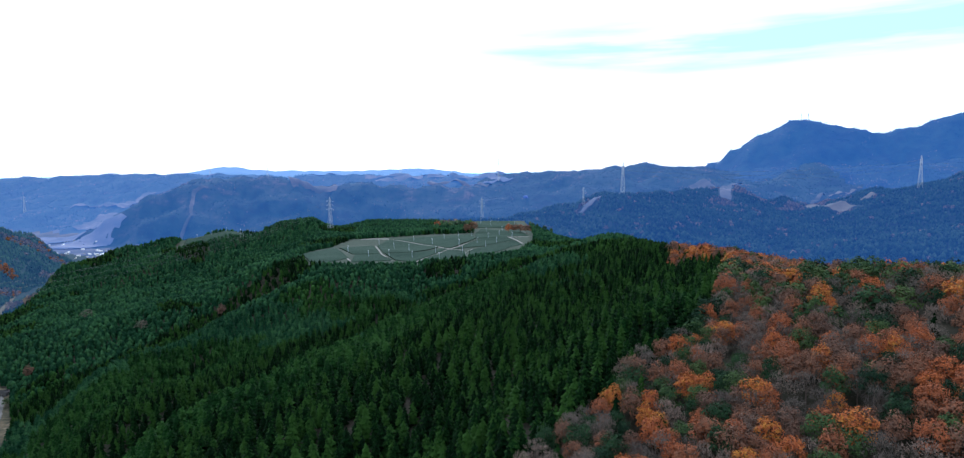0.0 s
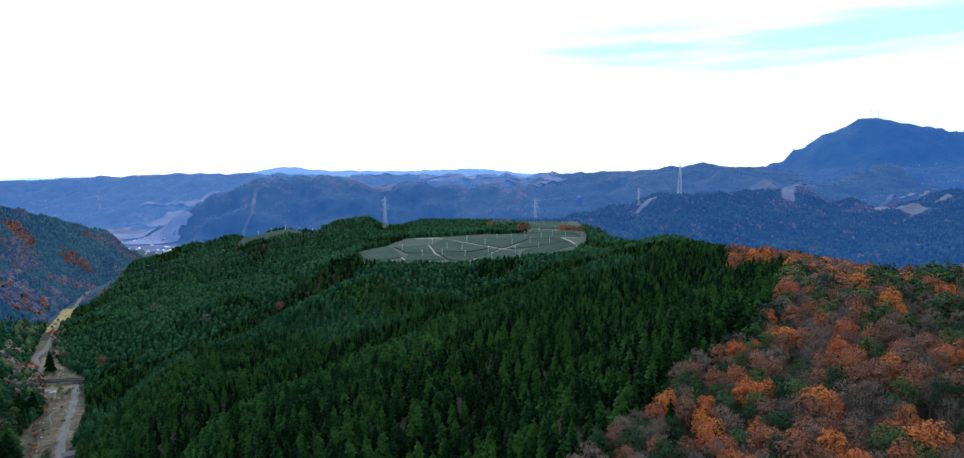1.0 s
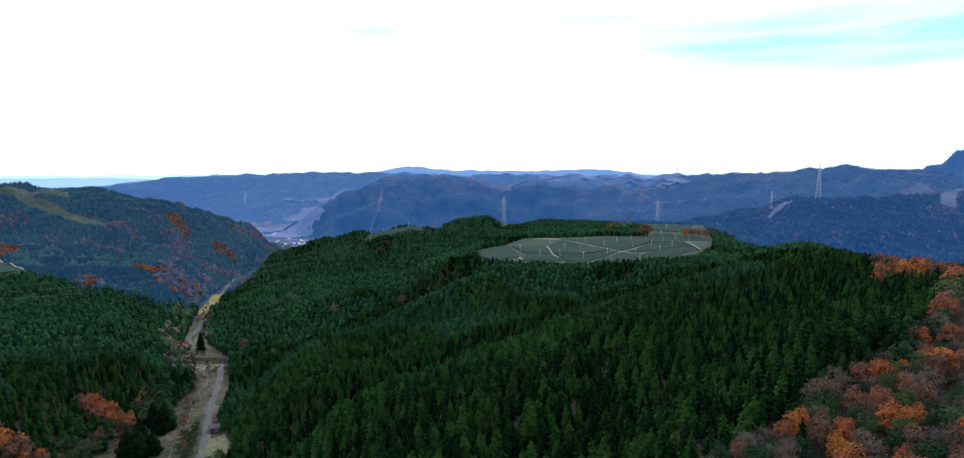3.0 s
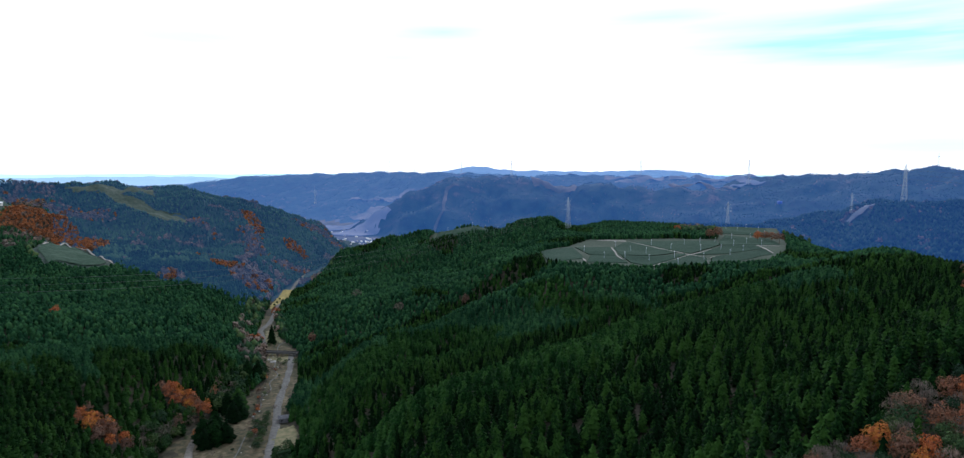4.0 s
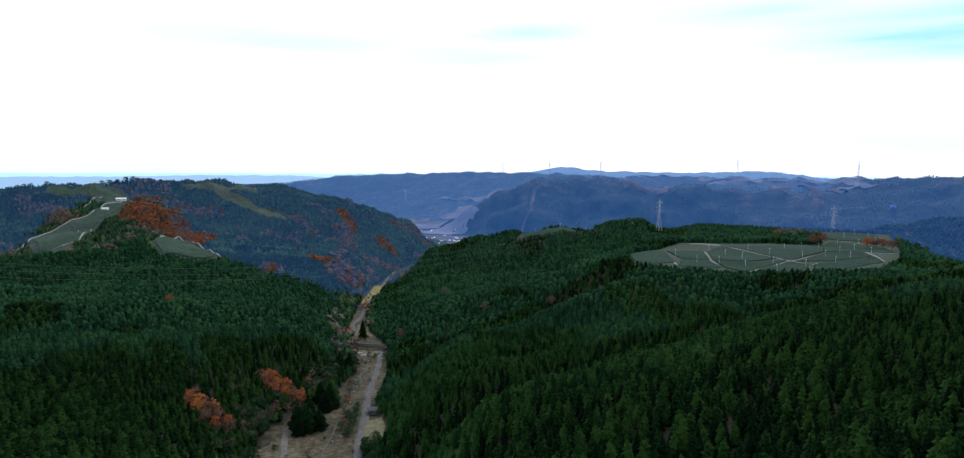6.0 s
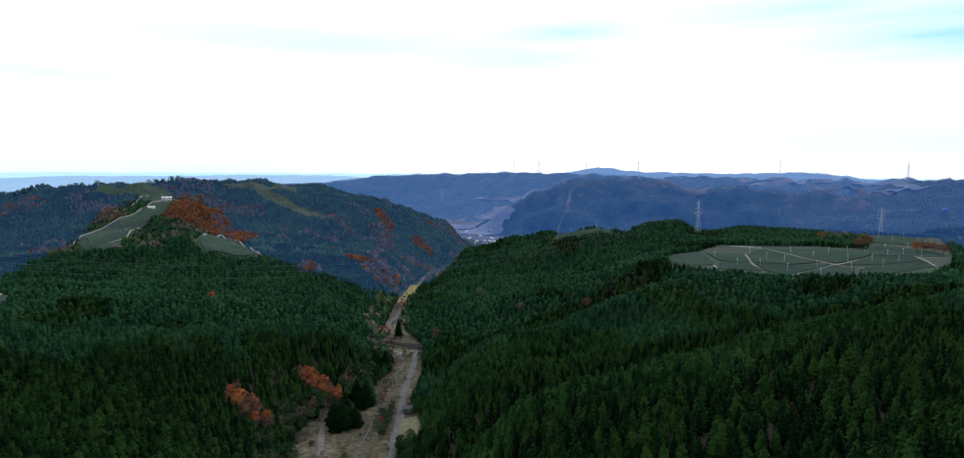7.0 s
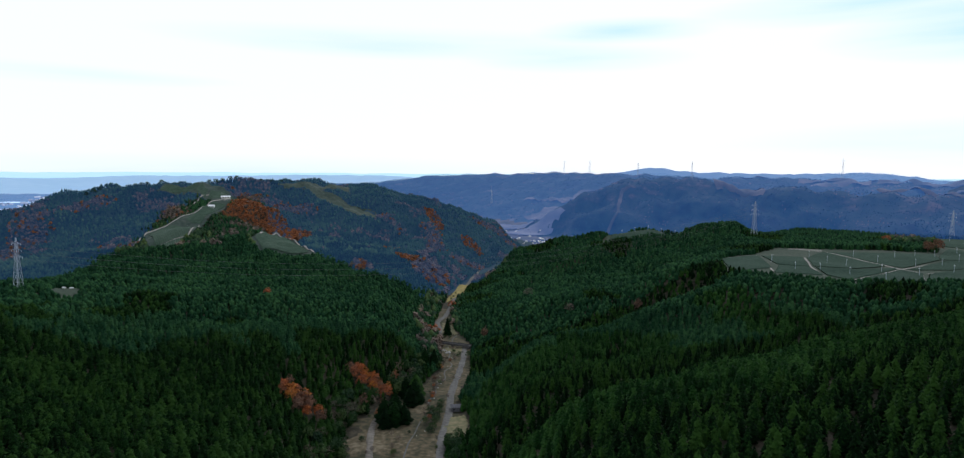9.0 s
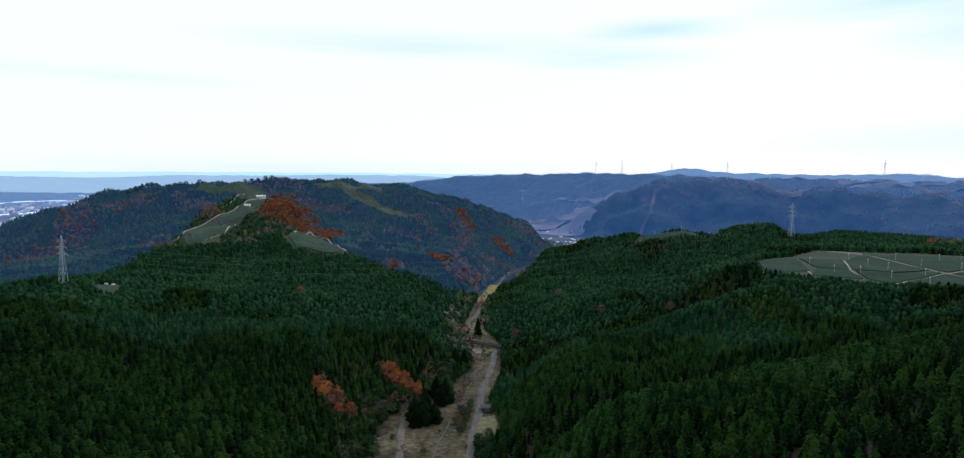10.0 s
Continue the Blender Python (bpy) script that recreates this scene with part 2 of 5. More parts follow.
# each ridge: slope of its flanks, roundness of its crest, and crest points (bearing, distance, ground height against the eye)
RIDGES = {
    "main_spine": (0.26, 20, [(-100, 330, -62), (-60, 250, -50), (-37, 262, -45), (-30.5, 270, -47), (-25, 305, -54), (-21.2, 400, -61), (-18.3, 470, -66),
                              (-14.7, 540, -73), (-11.6, 600, -74), (-7.9, 670, -72), (-4.7, 740, -81), (-1, 880, -97), (6, 930, -99), (12, 980, -95)]),
    "field_shoulder": (0.25, 15, [(16, 700, -109), (11, 625, -103), (7, 612, -109), (3, 610, -115)]),
    "far_crest": (0.38, 12, [(8, 960, -101), (12, 985, -97), (15.1, 1000, -79), (18.1, 1000, -94), (21, 1010, -100), (24, 1025, -104), (26.6, 1050, -105),
                             (27.6, 1060, -128), (29.3, 1090, -166), (31, 1110, -205)]),
    "left_shoulder": (0.2, 25, [(120, 260, -90), (95, 280, -99), (83, 430, -110), (75, 520, -113), (68, 600, -124), (62, 660, -131), (56, 700, -139), (50, 690, -153), (46, 670, -165)]),
    "left_near": (0.12, 20, [(80, 560, -108), (75.7, 630, -107), (71.9, 662, -109), (69.5, 715, -121), (67.5, 790, -124), (66, 860, -121), (63.6, 940, -117), (60.8, 1000, -117), (57.9, 1020, -110),
                             (54.9, 1010, -116), (52.9, 960, -129), (50.8, 900, -139), (48.7, 840, -151), (46.6, 790, -160), (44.4, 745, -168), (42.6, 715, -173)]),
    "tea_spur": (0.33, 20, [(59.5, 1010, -116), (58.5, 1100, -94), (58.3, 1250, -62), (58, 1330, -52)]),
    "left_hill": (0.4, 25, [(82, 1560, -200), (75.6, 1500, -176), (71.8, 1450, -115), (67.7, 1400, -53), (63.4, 1400, -42), (57.3, 1400, -36), (51.3, 1400, -33),
                             (46, 1450, -47)]),
    "left_hill_end": (0.45, 25, [(46, 1450, -47), (43.4, 1480, -60), (40.1, 1520, -85), (37.2, 1560, -118), (35.2, 1590, -140), (33.2, 1610, -178)]),
    "right_knoll": (0.3, 20, [(-15, 1080, -128), (-18.5, 1220, -112), (-20.5, 1280, -99), (-22.5, 1300, -97), (-24.5, 1330, -112), (-27, 1350, -135)]),
    "right_woods": (0.2, 25, [(-24, 1000, -140), (-29, 1050, -124), (-33, 1100, -112), (-37, 1150, -103), (-45, 1250, -80), (-60, 1300, -60)]),
    "pylon_ridge": (0.27, 20, [(4, 1500, -150), (-4, 1480, -126), (-8.9, 1380, -98), (-12.2, 1250, -57), (-16, 1450, -70), (-20, 1750, -62), (-25, 2050, -50), (-27, 2300, -10)]),
    "right_slope": (0.25, 30, [(-24.5, 1560, -128), (-27, 1620, -104), (-30.5, 1640, -82), (-34, 1540, -55), (-38, 1560, -28), (-46, 1600, -5), (-70, 1500, -5)]),
    "mountain_foot": (0.3, 40, [(-20, 2350, -60), (-25, 2300, -20), (-32, 2350, -10), (-42, 2400, 20), (-60, 2400, 0)]),
    "mountain": (0.72, 30, [(-14, 2600, -30), (-17.6, 2600, -25), (-19.1, 2600, -3), (-20.5, 2600, 15), (-21.4, 2600, 37), (-22.6, 2600, 66), (-23.7, 2600, 109), (-24.55, 2600, 135), (-25.4, 2600, 148),
                            (-26.7, 2600, 155), (-28, 2600, 138), (-29.3, 2600, 117), (-31.7, 2620, 99), (-33.9, 2650, 127), (-35.3, 2680, 152), (-36.3, 2700, 158), (-42, 2800, 190), (-52, 2900, 150), (-70, 2900, 80)]),
    "far_range": (0.27, 30, [(50, 3500, -95), (46, 3450, -88), (43.4, 3400, -70), (40, 3300, -44), (35.3, 3200, -34), (29.9, 3000, -25), (24.2, 2700, -24), (17, 2500, -34),
                             (12, 2500, -30), (7.7, 2400, -34), (1.3, 2300, -38), (-1.5, 2250, -34)]),
    "dark_range": (0.27, 30, [(-1.5, 2250, -34), (-4.7, 2200, -23), (-8.4, 2200, -21), (-12, 2200, -7), (-14.1, 2200, -1), (-16, 2200, -8), (-18, 2350, -10)]),
    "wooded_front": (0.52, 15, [(-6, 1950, -82), (-3, 2020, -72), (3, 2050, -65), (8, 2050, -58), (12.2, 2050, -50), (12.9, 2050, -62), (16.2, 2050, -62), (16.9, 2050, -32), (22, 2050, -26),
                               (24.0, 2000, -40)]),
    "front_end": (0.62, 15, [(24.0, 2000, -40), (26.5, 1950, -85), (28.6, 1900, -140), (29.6, 1880, -185)]),
    "blue_peak": (0.2, 40, [(25, 3900, -40), (22.5, 3850, -10), (21.3, 3800, 6), (19.5, 3800, -16), (16.5, 3800, -18), (12, 3900, -26), (5, 3500, -14), (0, 3600, -50)]),
    "plain_hills": (0.1, 40, [(80, 3300, -128), (75, 3350, -126), (71, 3400, -134), (66, 3500, -140)]),
    "low_hills": (0.12, 40, [(86, 4250, -70), (80, 4200, -62), (76, 4300, -70), (70, 4150, -78), (64, 4250, -64), (58, 4300, -66), (52, 4350, -58), (44, 4300, -60)]),
    "behind": (0.25, 60, [(100, 1100, -60), (140, 1000, -20), (180, 900, 10), (-140, 900, -10), (-105, 1000, -30)]),
}

# the valley's open floor: bearing, distance, height, half width
VALLEY = [(52, 110, -158, 8), (47, 200, -163, 14), (44.0, 270, -165, 20), (43.6, 330, -167, 27), (44.0, 392, -168, 31), (42.2, 430, -169, 31), (40.0, 474, -170, 20), (38.2, 535, -171, 13), (38.4, 620, -172, 15), (39.6, 700, -173, 9),
          (39.2, 790, -175, 6), (38.2, 905, -176, 12), (36.8, 1030, -179, 7), (35.4, 1150, -183, 10), (32.4, 1330, -187, 18), (31.2, 1560, -190, 36), (31.5, 1800, -192, 60)]

# the level tea plateau: centre, half lengths and height
PLATEAU = (-62, 885, 165, 262, -97)


# low spurs and the gullies between them on the flank of the main ridge
SPURS = [[(55, 516), (18, 505), (-26, 443), (-54, 392), (-82, 316), (-105, 268), (-140, 235)], [(-105, 590), (-175, 552), (-210, 520), (-246, 473), (-260, 410), (-262, 340)],
         [(-345, 830), (-385, 730), (-372, 608), (-350, 530)]]
GULLIES = [[(40, 565), (-32, 528), (-80, 447), (-108, 374), (-135, 310), (-172, 262)], [(-170, 650), (-225, 575), (-262, 520), (-290, 455), (-304, 420)], [(71, 365), (29, 275), (0, 228), (-22, 185)]]


def near_lines(x, y, lines):
    """Distance to the nearest of some lines."""
    best = np.full(x.shape, 1e9)
    for line in lines:
        for p, q in zip(line, line[1:]):
            best = np.minimum(best, seg_dist(x, y, p, q)[0])
    return best


def base_height(d):
    return np.interp(d, [0, 1000, 2000, 2600, 3000, 3900, 4700, 5200], [-172, -184, -192, -180, -164, -116, -54, -46])


def sine_noise(x, y, wave, seed, octaves=3):
    """Smooth rolling noise of about -1 to 1."""
    r = np.random.RandomState(seed)
    h, amp, tot = np.zeros_like(x), 1.0, 0.0
    for o in range(octaves):
        for i in range(4):
            a, ph, k = r.uniform(0, 2 * math.pi), r.uniform(0, 2 * math.pi), 2 * math.pi / (wave * r.uniform(0.75, 1.35))
            h = h + amp * np.sin((x * math.cos(a) + y * math.sin(a)) * k + ph + 1.3 * np.sin((y * math.cos(a) - x * math.sin(a)) * k * 0.6 + ph))
        tot += amp * 2.0
        amp, wave = amp * 0.5, wave * 0.47
    return h / tot


def valley_at(x, y):
    """Distance to the valley's middle line, its height and half width there."""
    best, vz, vw = np.full(x.shape, 1e9), np.zeros_like(x), np.zeros_like(x)
    for (a0, d0, z0, w0), (a1, d1, z1, w1) in zip(VALLEY, VALLEY[1:]):
        q, s = seg_dist(x, y, at(a0, d0), at(a1, d1))
        near = q < best
        best = np.where(near, q, best)
        vz = np.where(near, z0 + s * (z1 - z0), vz)
        vw = np.where(near, w0 + s * (w1 - w0), vw)
    return best, vz, vw


ZONE = {"left_hill": 1, "left_hill_end": 1, "right_knoll": 8, "right_woods": 8, "right_slope": 8, "pylon_ridge": 8, "wooded_front": 2, "front_end": 2, "far_range": 3, "dark_range": 2, "mountain": 9, "mountain_foot": 9, "blue_peak": 4, "plain_hills": 4, "low_hills": 5}


def ground(x, y, zones=False):
    """Height of the land against the eye; with zones also which ridge family each place belongs to (0 near, 5 the far plain)."""
    x, y = np.asarray(x, float), np.asarray(y, float)
    d = np.hypot(x, y)
    wob = np.clip(d / 60, 6, 22)
    xw, yw = x + wob * sine_noise(x, y, 160, 1), y + wob * sine_noise(x, y, 150, 2)
    k = 7.0
    floor = base_height(d) + 3 * sine_noise(x, y, 500, 3)
    tot = np.exp(np.clip((floor + 200) / k, -60, 60))
    zone, most = np.where(d > 4400, 7, np.where(d > 3800, 6, np.where(d > 3250, 5, np.where(d > 2450, 3, np.where(d > 1550, 2, 0))))), floor.copy()
    for ridge, (slope, rnd, pts) in RIDGES.items():
        top = np.full(x.shape, -1e4)
        for (a0, d0, z0), (a1, d1, z1) in zip(pts, pts[1:]):
            q, s = seg_dist(xw, yw, at(a0, d0), at(a1, d1))
            top = np.maximum(top, z0 + s * (z1 - z0) - slope * (np.sqrt(q * q + rnd * rnd) - rnd))
        tot = tot + np.exp(np.clip((top + 200) / k, -60, 60))
        zone, most = np.where(top > most, ZONE.get(ridge, 0), zone), np.maximum(top, most)
    b = np.degrees(np.arctan2(-x, y))
    crest = np.interp(b, [31.6, 31.8, 36, 42.6, 46.6, 50.8, 53.5, 55, 62, 66, 72, 80], [2000, 1180, 960, 800, 850, 950, 1000, 1330, 1250, 960, 740, 700])
    zone = np.where((zone == 0) & (b > 31.6) & (d > crest), 1, np.where((zone == 1) & (d < crest), 0, zone))
    zone = np.where((b < -15) & (d > 760) & (zone == 0), 8, zone)
    zone = np.where((zone == 8) & (d > 1750), 2, zone)
    if zones:
        return zone, floor >= most - 1
    h = k * np.log(tot) - 200
    h = h + sine_noise(x, y, 130, 4) * np.interp(d, [0, 250, 800, 2000, 2600, 4000], [1.5, 3, 4, 10, 7, 4]) * np.clip((h - floor) / 25, 0.1, 1)
    near = np.atleast_1d(d < 950)
    if near.any():
        px_, py_, rise = np.atleast_1d(xw)[near], np.atleast_1d(yw)[near], np.zeros(near.shape)
        rise[near] = 7 * np.exp(-(near_lines(px_, py_, SPURS) / 32) ** 2) - 9 * np.exp(-(near_lines(px_, py_, GULLIES) / 26) ** 2)
        h = h + rise.reshape(h.shape)
    cx, cy, rx, ry, pz = PLATEAU
    m = smooth(1.16, 0.97, np.abs((y - cy) / ry)) * smooth(1.3, 0.8, np.abs((x - cx) / rx))
    h = h * (1 - m) + m * (pz + 1.2 * sine_noise(x, y, 220, 5) + 0.0)
    q, vz, vw = valley_at(x, y)
    m = smooth(1.0, 0.0, (q - vw) / 62.0)
    return h * (1 - m) + m * (np.minimum(h, vz + 0.5 * sine_noise(x, y, 30, 6)))


def link_mesh(name, verts, faces, mat, parent=None, label="", tint=None, shade=False):
    """One mesh object from vertex and face arrays (all faces with the same number of corners)."""
    verts, faces = np.asarray(verts, np.float32), np.asarray(faces, np.int32)
    me = bpy.data.meshes.new(name)
    me.vertices.add(len(verts))
    me.vertices.foreach_set("co", verts.ravel())
    k = faces.shape[1]
    me.loops.add(faces.size)
    me.loops.foreach_set("vertex_index", faces.ravel())
    me.polygons.add(len(faces))
    me.polygons.foreach_set("loop_start", np.arange(0, faces.size, k, dtype=np.int32))
    if tint is not None:
        me.attributes.new("tint", "FLOAT", "FACE").data.foreach_set("value", np.asarray(tint, np.float32))
    me.update(calc_edges=True)
    if shade:
        me.shade_smooth()
    me.materials.append(mat)
    ob = new(name, me)
    ob.parent = parent
    if label:
        ob["label"] = label
    return ob


def part(name, bm, mat, parent=None, label=""):
    """A bmesh as one mesh object under a thing."""
    me = bpy.data.meshes.new(name)
    bm.to_mesh(me)
    bm.free()
    me.materials.append(mat)
    ob = new(name, me)
    ob.parent = parent
    if label:
        ob["label"] = label
    return ob


bear = np.radians(np.concatenate([np.arange(-46, 86, 0.4), np.arange(86, 314, 3.0)]))
dist = np.concatenate([[0.5, 12], np.exp(np.linspace(math.log(25), math.log(4880), 340))])
bb, dd = np.meshgrid(bear, dist, indexing="ij")
gx, gy = -np.sin(bb) * dd, np.cos(bb) * dd
gz = EYE + ground(gx, gy)
nb, nd = bb.shape
i, j = np.meshgrid(np.arange(nb), np.arange(nd - 1), indexing="ij")
i2 = (i + 1) % nb
quads = np.stack([i * nd + j, i * nd + j + 1, i2 * nd + j + 1, i2 * nd + j], -1).reshape(-1, 4)
quads = quads[:, ::-1]
land = np.stack([gx, gy, gz], -1).reshape(-1, 3)
mid = land[quads].mean(1)
q_zone, q_floor = ground(mid[:, 0], mid[:, 1], zones=True)
q_zone = np.where(np.hypot(mid[:, 0], mid[:, 1]) < 700, 0, q_zone)


def land_sheet(name, keep, mat, label):
    used, idx = np.unique(quads[keep], return_inverse=True)
    return tagged(link_mesh(name, land[used], idx.reshape(-1, 4), mat, shade=True), label, "ground" if name == "ground" else "backdrop", kind="structure")


land_sheet("ground", q_zone == 0, M_FLOOR, "wooded mountain land with brown leaf-strewn forest floor")
# the far land sheets carry their zone's haze as emission
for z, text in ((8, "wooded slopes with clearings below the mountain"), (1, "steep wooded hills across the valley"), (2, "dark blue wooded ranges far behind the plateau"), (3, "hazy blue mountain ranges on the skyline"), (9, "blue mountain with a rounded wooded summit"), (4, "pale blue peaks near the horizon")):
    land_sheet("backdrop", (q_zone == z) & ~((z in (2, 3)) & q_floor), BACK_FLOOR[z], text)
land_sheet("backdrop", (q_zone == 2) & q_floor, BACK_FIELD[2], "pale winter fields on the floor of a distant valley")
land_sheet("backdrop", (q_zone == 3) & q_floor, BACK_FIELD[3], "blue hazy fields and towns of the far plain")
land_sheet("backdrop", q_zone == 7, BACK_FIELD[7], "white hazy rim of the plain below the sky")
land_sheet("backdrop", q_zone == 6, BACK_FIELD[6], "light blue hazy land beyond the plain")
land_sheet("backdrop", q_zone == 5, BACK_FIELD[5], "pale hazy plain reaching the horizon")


# ---- trees ----
def lathe_tree(sides, rings, seed, blunt=0.0, spread=0.16, base=0.12, jag=0.25):
    """A crown of height 1 as one connected skin of drooping tiers; blunt rounds its top."""
    r = np.random.RandomState(seed)
    v, f = [(0, 0, 1.0)], []
    for q in range(rings):
        u = (q + 1) / rings
        z = 1 - (1 - base) * u
        wide = spread * (u ** (0.72 - 0.4 * blunt)) * (1.0 if q < rings - 1 else 0.8)
        out = 1.0 if q % 2 == 0 else 0.72
        for s in range(sides):
            a = 2 * math.pi * (s + 0.5 * (q % 2) + r.uniform(-0.3, 0.3)) / sides
            rad = wide * out * r.uniform(1 - jag, 1 + jag)
            v.append((rad * math.cos(a), rad * math.sin(a), z + r.uniform(-0.5, 0.5) * (1 - base) / rings - (0.04 if q % 2 == 0 else -0.02)))
    for s in range(sides):
        f.append((0, 1 + s, 1 + (s + 1) % sides))
    for q in range(rings - 1):
        for s in range(sides):
            a, b = 1 + q * sides + s, 1 + q * sides + (s + 1) % sides
            c, d = a + sides, b + sides
            f += [(a, c, d), (a, d, b)]
    return np.array(v, float), np.array(f)


def spray_tree(whorls, sprays, seed, spread=0.19, blunt=0.3, base=0.1, jag=0.25, halves=2):
    """A conifer crown of height 1: whorls of drooping branch sprays round a dark core; blunt rounds its top."""
    r = np.random.RandomState(seed)
    core_v, core_f = lathe_tree(5, 3, seed + 500, blunt=blunt, spread=spread * 0.62, base=base, jag=0.15)
    core_v[0, 2] = 0.93
    v, f = [tuple(p) for p in core_v], [tuple(q) for q in core_f]
    for q in range(whorls):
        u = (q + 0.55) / whorls
        z, wide = 1 - (1 - base) * u, spread * u ** (0.85 - 0.5 * blunt) * (1.0 if q < whorls - 1 else 0.85)
        n = max(4, int(round(sprays * (0.55 + 0.45 * u))))
        lean = 0.45 * (1 - blunt) + 0.5 * u
        turn = r.uniform(0, 6.28)
        for k in range(n):
            a = turn + 2 * math.pi * (k + r.uniform(-0.25, 0.25)) / n
            rad = wide * r.uniform(1 - jag, 1 + jag)
            zz = z + r.uniform(-0.4, 0.4) * (1 - base) / whorls
            half = min(1.5 * math.pi / n, 0.75)
            rise, fall = 0.42 * wide + 0.035, lean * 0.4 * rad
            b = len(v)
            v.append((0.12 * rad * math.cos(a), 0.12 * rad * math.sin(a), zz + rise))
            for da, rr, dz in ((-half, 0.74, -fall * 0.9), (0, 1.0, -fall), (half, 0.74, -fall * 0.9)):
                v.append((rr * rad * math.cos(a + da), rr * rad * math.sin(a + da), zz + dz))
            if halves == 2:
                v.append((0.62 * rad * math.cos(a), 0.62 * rad * math.sin(a), zz + 0.45 * rise))
                f += [(b, b + 1, b + 4), (b + 1, b + 2, b + 4), (b + 2, b + 3, b + 4), (b + 3, b, b + 4)]
            else:
                f += [(b, b + 1, b + 2), (b, b + 2, b + 3)]
    return np.array(v, float), np.array(f)


def leaf_tree(leaves, size, seed, bare=False, lobes=7):
    """A broad crown of height 1: lobes of small leaf clumps, or a haze of upward twigs when bare."""
    r = np.random.RandomState(seed)
    cz, ca, cr = np.linspace(0.36, 0.84, lobes) + r.uniform(-0.04, 0.04, lobes), r.uniform(0, 2 * math.pi) + 2.4 * np.arange(lobes), r.uniform(0.45, 1.0, lobes)
    wide = 0.33 * np.sqrt(np.clip(1 - ((cz - 0.45) / 0.42) ** 2, 0.02, 1)) * cr
    c = np.stack([wide * np.cos(ca), wide * np.sin(ca), cz], -1)
    rad = r.uniform(0.15, 0.25, lobes) * (7 / lobes) ** 0.25
    v, f = [], []
    for n in range(leaves):
        k = r.randint(lobes)
        u = r.normal(size=3)
        u /= np.linalg.norm(u)
        if u[2] < -0.35:
            u[2] *= -0.5
        p = c[k] + u * rad[k] * (0.55 + 0.45 * r.rand() ** 0.5)
        out = 0.6 * u + 1.3 * (p - (0, 0, 0.5)) + 0.45 * r.normal(size=3) + (0, 0, 0.25)
        out /= np.linalg.norm(out)
        t1 = np.cross(out, r.normal(size=3))
        t1 /= np.linalg.norm(t1)
        t2 = np.cross(out, t1)
        if bare:
            t1 = u * 0.7 + np.array((0, 0, 0.7)) + 0.4 * r.normal(size=3)
            t1 /= np.linalg.norm(t1)
            t2 = np.cross(t1, r.normal(size=3))
            t2 = t2 / np.linalg.norm(t2) * 0.13
        s = size * r.uniform(0.6, 1.4)
        b = len(v)
        v += [p - t1 * s - t2 * s * r.uniform(0.4, 1), p + t1 * s * r.uniform(0.4, 1.2) - t2 * s * r.uniform(0.2, 1), p + t1 * s * r.uniform(-0.5, 0.5) + t2 * s * 1.3]
        f.append((b, b + 1, b + 2))
    return np.array(v, float), np.array(f)


def tube(points, sides=5):
    """A tapered branch through (x, y, z, radius) points."""
    v, f = [], []
    for k, (x, y, z, rad) in enumerate(points):
        for s in range(sides):
            a = 2 * math.pi * s / sides
            v.append((x + rad * math.cos(a), y + rad * math.sin(a), z))
    for k in range(len(points) - 1):
        for s in range(sides):
            a, b = k * sides + s, k * sides + (s + 1) % sides
            f += [(a, b, b + sides), (a, b + sides, a + sides)]
    return np.array(v, float), np.array(f)


def trunk_mesh(seed, limbs):
    """Trunk and limbs of a tree of height 1."""
    r = np.random.RandomState(seed)
    v, f = tube([(0, 0, -0.08, 0.022), (0.005, 0, 0.3, 0.016), (0, 0.01, 0.6, 0.01), (0, 0, 0.92, 0.003)])
    for k in range(limbs):
        a, z = r.uniform(0, 6.28), r.uniform(0.25, 0.5)
        ln = r.uniform(0.2, 0.34)
        w, g = tube([(0, 0, z, 0.011), (0.5 * ln * math.cos(a), 0.5 * ln * math.sin(a), z + 0.12, 0.007), (ln * math.cos(a), ln * math.sin(a), z + 0.33, 0.002)], 4)
        f = np.concatenate([f, g + len(v)])
        v = np.concatenate([v, w])
    return v, f


def forest(name, places, templates, mat, label, seed):
    """Many trees as one mesh. places: x, y, z, height, width factor."""
    if len(places) == 0:
        return
    r = np.random.RandomState(seed)
    pick = r.randint(len(templates), size=len(places))
    vs, fs, tints, off = [], [], [], 0
    for k, (tv, tf) in enumerate(templates):
        p = places[pick == k]
        if not len(p):
            continue
        a = r.uniform(0, 2 * math.pi, len(p))[:, None]
        h, w = p[:, 3:4], p[:, 3:4] * p[:, 4:5]
        x = p[:, 0:1] + w * (tv[:, 0] * np.cos(a) - tv[:, 1] * np.sin(a))
        y = p[:, 1:2] + w * (tv[:, 0] * np.sin(a) + tv[:, 1] * np.cos(a))
        z = p[:, 2:3] + h * tv[:, 2]
        vs.append(np.stack([x, y, z], -1).reshape(-1, 3))
        fs.append((tf[None] + (np.arange(len(p)) * len(tv))[:, None, None] + off).reshape(-1, 3))
        tints.append(np.repeat(r.rand(len(p)), len(tf)))
        off += len(p) * len(tv)
    ob = link_mesh(name, np.concatenate(vs), np.concatenate(fs), mat, tint=np.concatenate(tints))
    return tagged(ob, label, "woodland", kind="stuff")


